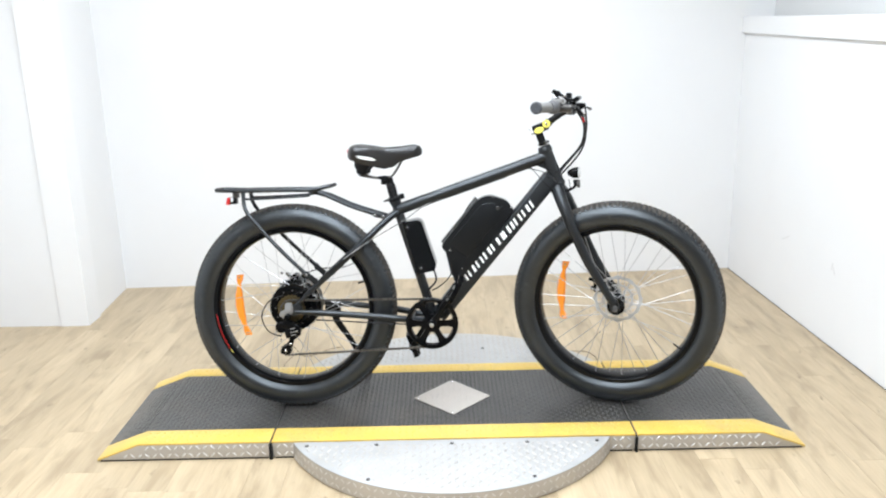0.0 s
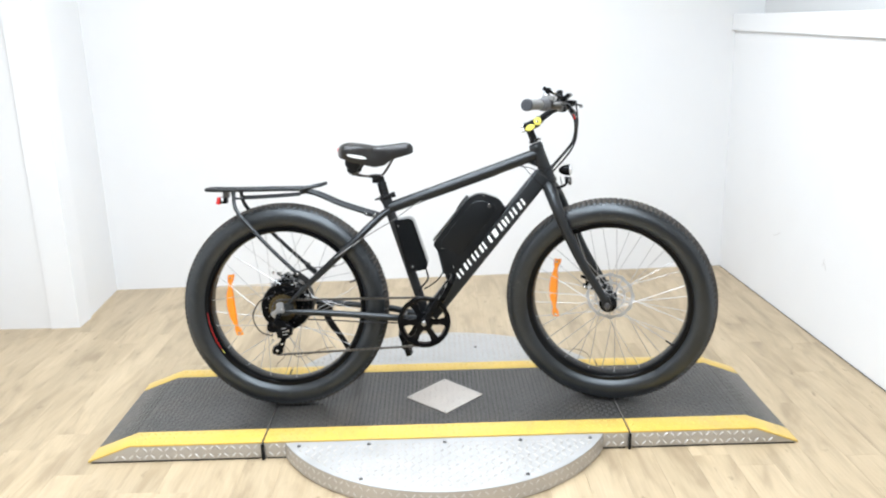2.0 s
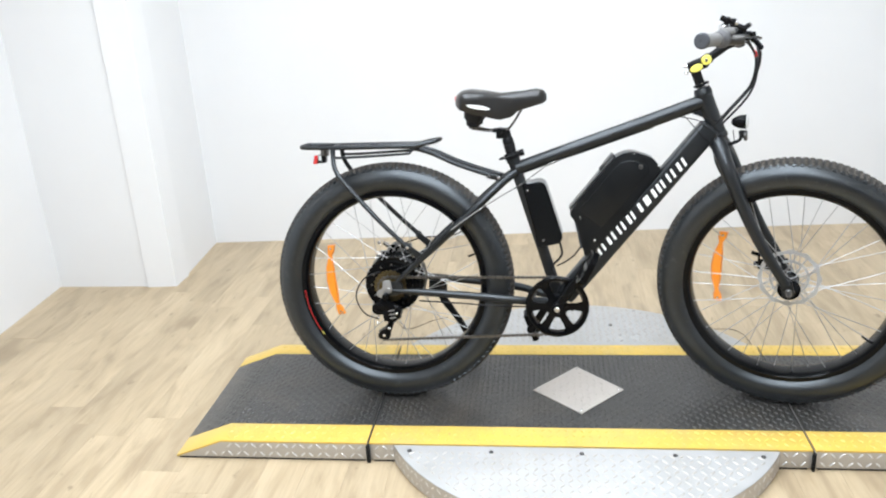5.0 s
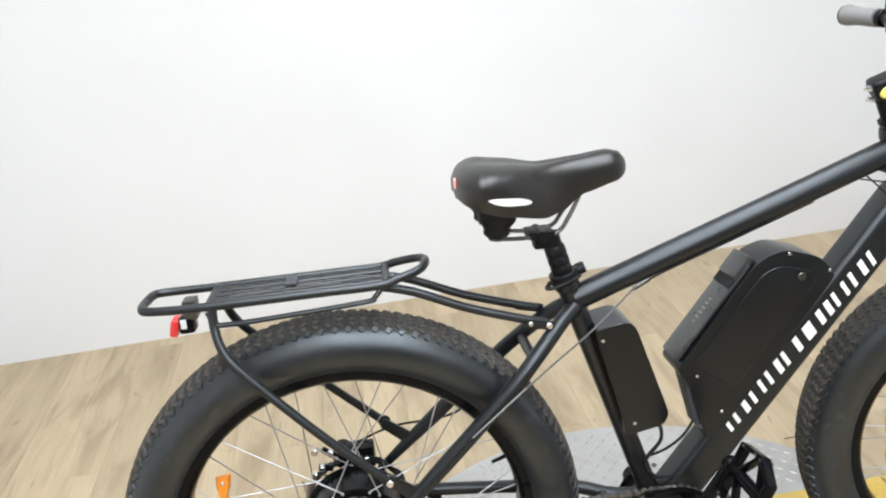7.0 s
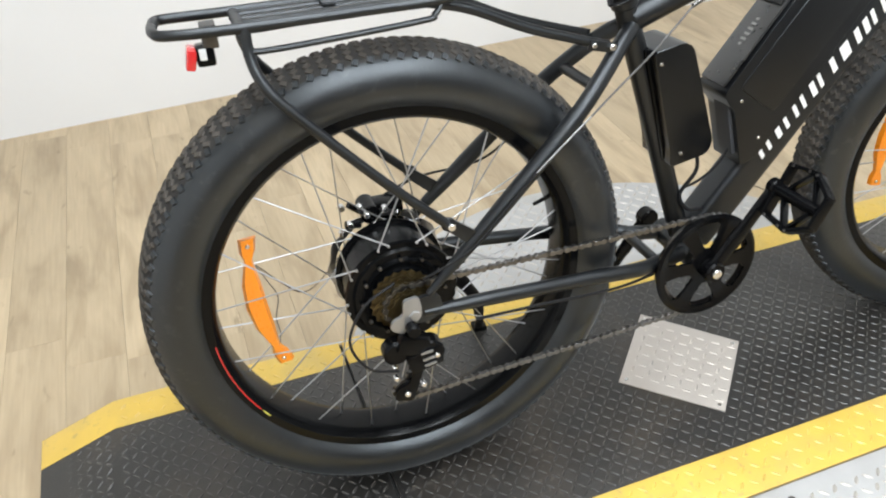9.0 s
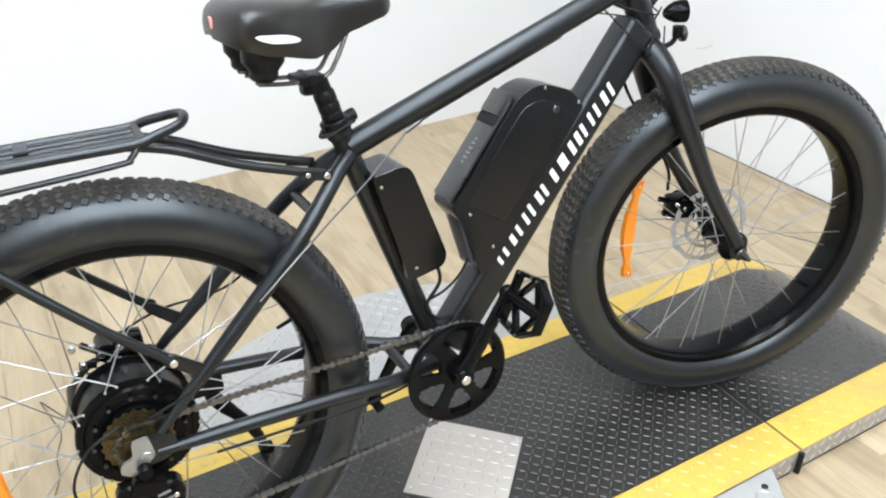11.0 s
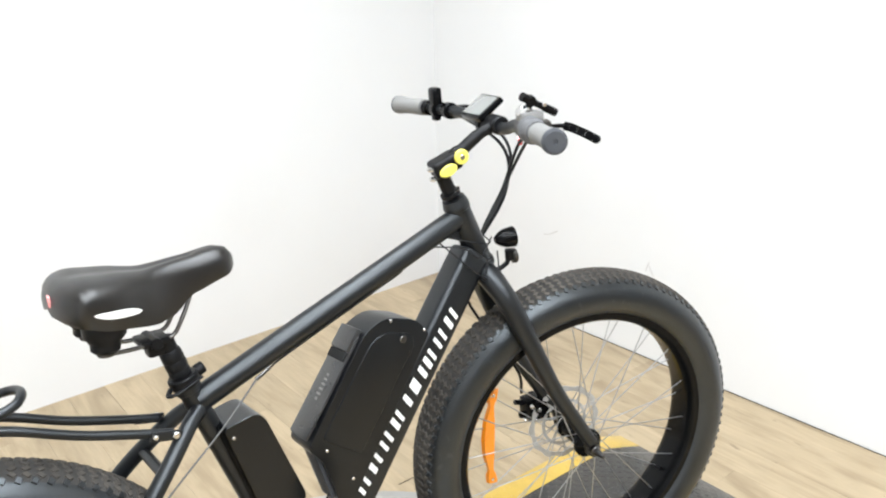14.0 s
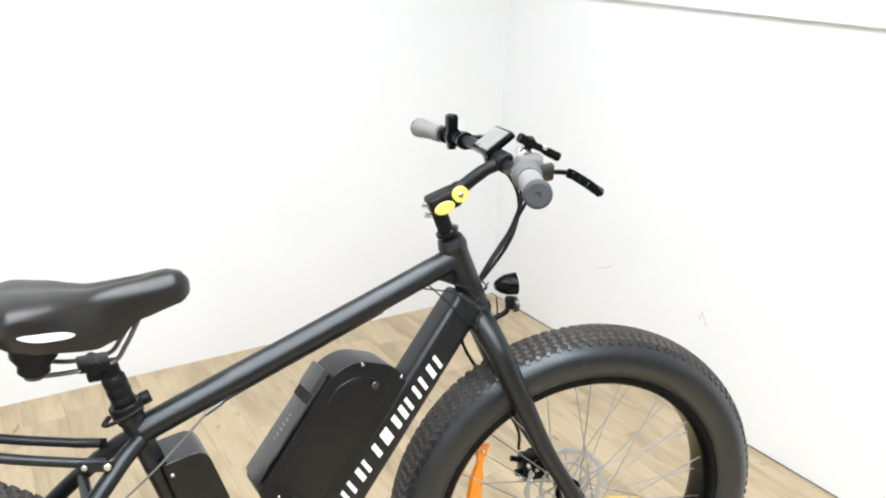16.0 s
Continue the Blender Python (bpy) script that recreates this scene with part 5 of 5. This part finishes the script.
def pierced():
    """A round guard plate with six rounded windows between broad spokes."""
    gv, gf = [], []
    for i in range(NA):
        a = 2 * math.pi * i / NA
        for r in radii:
            dish = -0.006 * math.exp(-(r / 0.05) ** 2) - 0.004 * math.exp(-((r - 0.088) / 0.007) ** 2)
            gv.append(BB + V(max(r, 1e-4) * math.cos(a), CY_ + dish, max(r, 1e-4) * math.sin(a)))
    m_ = len(radii)
    for i in range(NA):
        j = (i + 1) % NA
        seat = (i % 16) + 0.5
        for k in range(m_ - 1):
            rm = (radii[k] + radii[k + 1]) / 2
            wide = 5.2 if 0.04 < rm < 0.075 else 3.6
            if 0.033 < rm < 0.081 and abs(seat - 8) < wide * (0.75 + 0.25 * (rm - 0.033) / 0.048):
                continue
            gf.append((i * m_ + k, j * m_ + k, j * m_ + k + 1, i * m_ + k + 1))
    bm = pydata(gv, gf)
    bmesh.ops.remove_doubles(bm, verts=bm.verts, dist=2e-4)
    bmesh.ops.recalc_face_normals(bm, faces=bm.faces)
    bmesh.ops.solidify(bm, geom=bm.faces[:], thickness=0.006)
    loose = [v for v in bm.verts if not v.link_faces]
    bmesh.ops.delete(bm, geom=loose, context="VERTS")
    return bm


crank = part("crankset", pierced(), GLOSS, bike, "black chainring guard with broad spokes")
part("chainring", lathe([(CY_ + 0.007, 0.076), (CY_ + 0.007, 0.092), (CY_ + 0.0095, 0.092), (CY_ + 0.0095, 0.076)], 64, BB, closed=True), CHAIN, crank)
ca = radians(58)
cdir = V(math.cos(ca), 0, math.sin(ca))
for s in (-1, 1):
    dv = cdir * (-s)
    arm = smoothed([BB + V(0, 0.104 * s, 0), BB + dv * 0.03 + V(0, 0.106 * s, 0), BB + dv * 0.09 + V(0, 0.112 * s, 0), BB + dv * 0.168 + V(0, 0.118 * s, 0)], 5)
    part("crank_arm", join(tube(arm, [0.017] * 3 + [0.0145] * 7 + [0.0125] * 6, 14, flat=0.55, flat_dir=(0, 1, 0)), disc(BB + V(0, 0.104 * s, 0), (0, 1, 0), 0.0185, 0.026, 20, 0.003), disc(BB + dv * 0.168 + V(0, 0.118 * s, 0), (0, 1, 0), 0.0145, 0.016, 20, 0.003)), GLOSS, crank, "black crank arm")
    part("crank_bolt", disc(BB + V(0, 0.1185 * s, 0), (0, 1, 0), 0.0085, 0.006, 16, 0.0015), STEEL, crank)
    pc = BB + dv * 0.168 + V(0, 0.172 * s, 0)
    tilt = radians(-62) if s < 0 else radians(70)
    pr = Matrix.Rotation(tilt, 3, "Y")
    ped = part("pedal", tube([BB + dv * 0.168 + V(0, 0.118 * s, 0), pc + V(0, 0.045 * s, 0)], 0.0105, 14), GLOSS, bike, "black open-cage platform pedal")
    ring = [(-0.043, -0.042), (-0.049, 0.012), (-0.026, 0.050), (0.026, 0.050), (0.049, 0.012), (0.043, -0.042)]
    for (ax_, ay), (bx, by) in zip(ring, ring[1:] + ring[:1]):
        a3, b3 = V(ax_, ay * s, 0), V(bx, by * s, 0)
        part("cage_side", box(pc + pr @ ((a3 + b3) / 2), ((b3 - a3).length + 0.006, 0.007, 0.019), 0.002, pr @ Matrix.Rotation(math.atan2(b3.y - a3.y, b3.x - a3.x), 3, "Z")), GLOSS, ped)
    for w_ in (-1, 1):
        for y0, y1 in ((-0.024, 0.004), (0.034, 0.010)):
            a3, b3 = V(0.008 * w_, y0 * s, 0), V(0.046 * w_, y1 * s, 0)
            part("brace", box(pc + pr @ ((a3 + b3) / 2), ((b3 - a3).length, 0.006, 0.014), 0.0015, pr @ Matrix.Rotation(math.atan2(b3.y - a3.y, b3.x - a3.x), 3, "Z")), GLOSS, ped)
    for wx in (-1, 1):
        for wy in (-0.034, 0.0, 0.016):
            for wz in (-1, 1):
                part("stud", disc(pc + pr @ V((0.0475 - 0.004 * (wy < -0.01)) * wx, wy * s, 0.0105 * wz), pr @ V(0, 0, 1), 0.0022, 0.004, 8, 0.0004), CHAIN, ped)
for n_, r in enumerate((0.050, 0.046, 0.042, 0.038, 0.034, 0.030, 0.026)):
    yy = -0.060 - 0.0045 * n_
    tn = int(r / 0.0021)
    v_, f_ = [], []
    for q in range(tn * 2):
        a = math.pi * q / tn
        rr_ = r + (0.003 if q % 2 else -0.001)
        for dy in (-0.001, 0.001):
            v_.append(V(rr_ * math.cos(a), yy + dy, RW + rr_ * math.sin(a)))
    m_ = tn * 2
    f_ = [(2 * q, 2 * ((q + 1) % m_), 2 * ((q + 1) % m_) + 1, 2 * q + 1) for q in range(m_)] + [tuple(2 * q for q in range(m_)), tuple(2 * q + 1 for q in range(m_ - 1, -1, -1))]
    part("sprocket", pydata(v_, f_), BRASS, rear_wheel, "oily brown steel sprocket", None, 0)
for s in (-1, 1):
    part("axle_nut", join(disc(REAR + V(0, 0.107 * s, 0), (0, 1, 0), 0.0092, 0.010, 6, 0.001), disc(REAR + V(0, 0.1035 * s, 0), (0, 1, 0), 0.0125, 0.004, 20)), WIRE, rear_wheel)
hang = part("derailleur", join(prism(rounded([(-0.012, 0.408), (0.012, 0.410), (0.016, 0.386), (0.006, 0.364), (-0.018, 0.350), (-0.036, 0.362), (-0.031, 0.376), (-0.014, 0.382)], 0.006, 3), -0.109, -0.103, 0.001)), WIRE, bike, "black rear derailleur with a bright hanger")
part("hanger_bolt", disc((-0.003, -0.116, 0.360), (0, 1, 0), 0.0105, 0.022, 18, 0.002), GLOSS, hang, "black pivot bolt")
part("derailleur_body", join(disc((-0.030, -0.100, 0.318), (0, 1, 0), 0.021, 0.026, 20, 0.004), box((-0.004, -0.104, 0.328), (0.050, 0.030, 0.034), 0.008, Euler((0, radians(25), 0)).to_matrix()), box((0.012, -0.108, 0.300), (0.056, 0.024, 0.036), 0.007, Euler((0, radians(-12), 0)).to_matrix()), disc((0.022, -0.102, 0.308), (0, 1, 0), 0.022, 0.03, 20, 0.003)), GLOSS, hang)
cage = [(0.004, 0.300), (0.022, 0.294), (-0.008, 0.210), (-0.040, 0.218), (-0.034, 0.238), (-0.012, 0.246)]
part("derailleur_cage", join(prism(rounded(cage, 0.008, 3), -0.0985, -0.096, 0.0006), prism(rounded(cage, 0.008, 3), -0.0805, -0.078, 0.0006)), GLOSS, hang)
for q in ((0.014, -0.112, 0.316), (0.016, -0.112, 0.304), (0.018, -0.112, 0.293)):
    part("link_plate", box((q[0], -0.1215, q[2]), (0.019, 0.003, 0.0034), 0.0008, Euler((0, radians(-8), 0)).to_matrix()), WIRE, hang)
for q in ((-0.034, -0.104, 0.288), (-0.034, -0.104, 0.268), (0.004, -0.120, 0.258), (0.030, -0.118, 0.306)):
    part("adjuster_screw", disc(q, (0, 1, 0), 0.0042, 0.010, 10, 0.0008), STEEL, hang)
for q in ((0.010, -0.088, 0.288), (-0.018, -0.088, 0.228)):
    part("jockey_wheel", disc(q, (0, 1, 0), 0.019, 0.008, 24, 0.002), BLACK, hang)
    part("jockey_bolt", disc((q[0], -0.1, q[2]), (0, 1, 0), 0.005, 0.006, 12, 0.001), STEEL, hang)
part("rear_caliper", join(box((0.020, 0.086, 0.462), (0.050, 0.036, 0.040), 0.006), disc((-0.012, 0.082, 0.470), (0, 1, 0), 0.016, 0.05, 18), tube([(0.0, 0.075, 0.45), (-0.045, 0.07, 0.490)], 0.0055, 10), tube([(-0.03, 0.062, 0.455), (-0.055, 0.062, 0.460)], 0.006, 10)), GLOSS, bike, "black rear disc brake caliper with bright bolts")
for q in ((-0.020, 0.052, 0.475), (0.010, 0.052, 0.480), (-0.048, 0.055, 0.462), (-0.030, 0.052, 0.490), (-0.058, 0.060, 0.492), (0.030, 0.058, 0.466), (-0.062, 0.058, 0.448)):
    part("caliper_bolt", disc(q, (0, 1, 0), 0.0055, 0.012, 12, 0.001), STEEL, bike)


def chain_path():
    """Once round: top run, chainring, lower run, the cage's S and the cog."""
    yA, yB = CY_ + 0.0082, -0.078
    out = []
    rc, rg = 0.0895, 0.034
    for i in range(25):
        t = i / 24
        out.append(V(-0.002 + (BB.x - 0.004) * t, yB + (yA - yB) * t, RW + rg + (BB.z + rc - RW - rg) * t))
    for i in range(1, 30):
        a = math.pi / 2 - math.pi * 1.03 * i / 30
        out.append(BB + V(rc * math.cos(a), yA, rc * math.sin(a)))
    p0, p1 = out[-1], V(-0.014, -0.088, 0.210)
    for i in range(1, 25):
        out.append(p0.lerp(p1, i / 24))
    for i in range(1, 9):
        a = -math.pi / 2 - math.pi * 0.9 * i / 8
        out.append(V(-0.018 + 0.018 * math.cos(a), -0.088, 0.228 + 0.018 * math.sin(a)))
    out += [V(-0.008, -0.086, 0.256), V(0.014, -0.084, 0.272), V(0.026, -0.082, 0.290), V(0.012, -0.080, 0.306), V(-0.010, -0.079, 0.322)]
    for i in range(0, 13):
        a = -math.pi * 0.62 - math.pi * 0.88 * i / 12
        out.append(V(rg * math.cos(a), yB, RW + rg * math.sin(a)))
    return out


cp = chain_path()
links, plates = [], []
pitch = 0.0127
acc = [0.0]
for a, b in zip(cp, cp[1:]):
    acc.append(acc[-1] + (b - a).length)


def at_len(s):
    for i in range(len(cp) - 1):
        if acc[i + 1] >= s:
            return cp[i].lerp(cp[i + 1], (s - acc[i]) / max(1e-6, acc[i + 1] - acc[i]))
    return cp[-1]


n_links = int(acc[-1] / pitch)
for i in range(n_links):
    a, b = at_len(i * pitch), at_len((i + 1) * pitch)
    dv = (b - a).normalized()
    m3 = Matrix((dv, V(0, 1, 0), V(-dv.z, 0, dv.x))).transposed()
    w_ = 0.0076 if i % 2 else 0.0050
    mid_ = (a + b) / 2
    (plates if i % 2 else links).append(join(box(mid_, (0.0127, w_, 0.0056 if i % 2 else 0.0050), 0, m3), disc(a, (0, 1, 0), 0.0050 if i % 2 else 0.0038, w_, 8, 0.0004), disc(b, (0, 1, 0), 0.0050 if i % 2 else 0.0038, w_, 8, 0.0004)))
chain = part("chain", join(*links), CHAIN, bike, "oily dark inner links of a roller chain", smooth=0)
tagged(part("outer_plate", join(*plates), LINK, chain, "brighter steel outer plates", smooth=0), kind="stuff")

# kickstand
part("kickstand", join(box((0.125, 0.108, 0.335), (0.06, 0.022, 0.040), 0.006), tube(smoothed([(0.130, 0.112, 0.325), (0.140, 0.122, 0.285), (0.185, 0.150, 0.205), (0.215, 0.215, 0.112), (0.233, 0.275, 0.037)], 5), [0.0135] * 8 + [0.0115] * 7 + [0.0095] * 6, 12, flat=0.7, flat_dir=(0, 1, 0)), box((0.234, 0.278, 0.037), (0.030, 0.026, 0.012), 0.004, Euler((0.131, 0, 0)).to_matrix())), BLACK, bike, "black side kickstand, folded down")


# ---- floor planks ----
PW, PL = 0.128, 1.02


def plank_mesh():
    bm = box((0, 0, 0), (PW - 0.0006, PL - 0.0006, 0.008))
    me = bpy.data.meshes.new("plank")
    bm.to_mesh(me)
    bm.free()
    me.materials.append(OAK)
    return me


plank = plank_mesh()
rng = random.Random(4)
far = []
for i in range(41):
    start = rng.uniform(0, PL)
    for j in range(13):
        px, py = -2.65 + PW * (i + 0.5), 2.24 + start - PL * j
        if py + PL / 2 < -7.5 or py - PL / 2 > 2.25:
            continue
        if py < -3.9:
            far.append(box((px, py, -0.004), (PW - 0.0006, PL - 0.0006, 0.008)))
            continue
        ob = new("plank", plank)
        ob.parent = floor
        ob.location = (px, py, -0.004)
tagged(part("far_planks", join(*far), OAK, floor, smooth=0), "oak-look planks at the far end", kind="stuff")
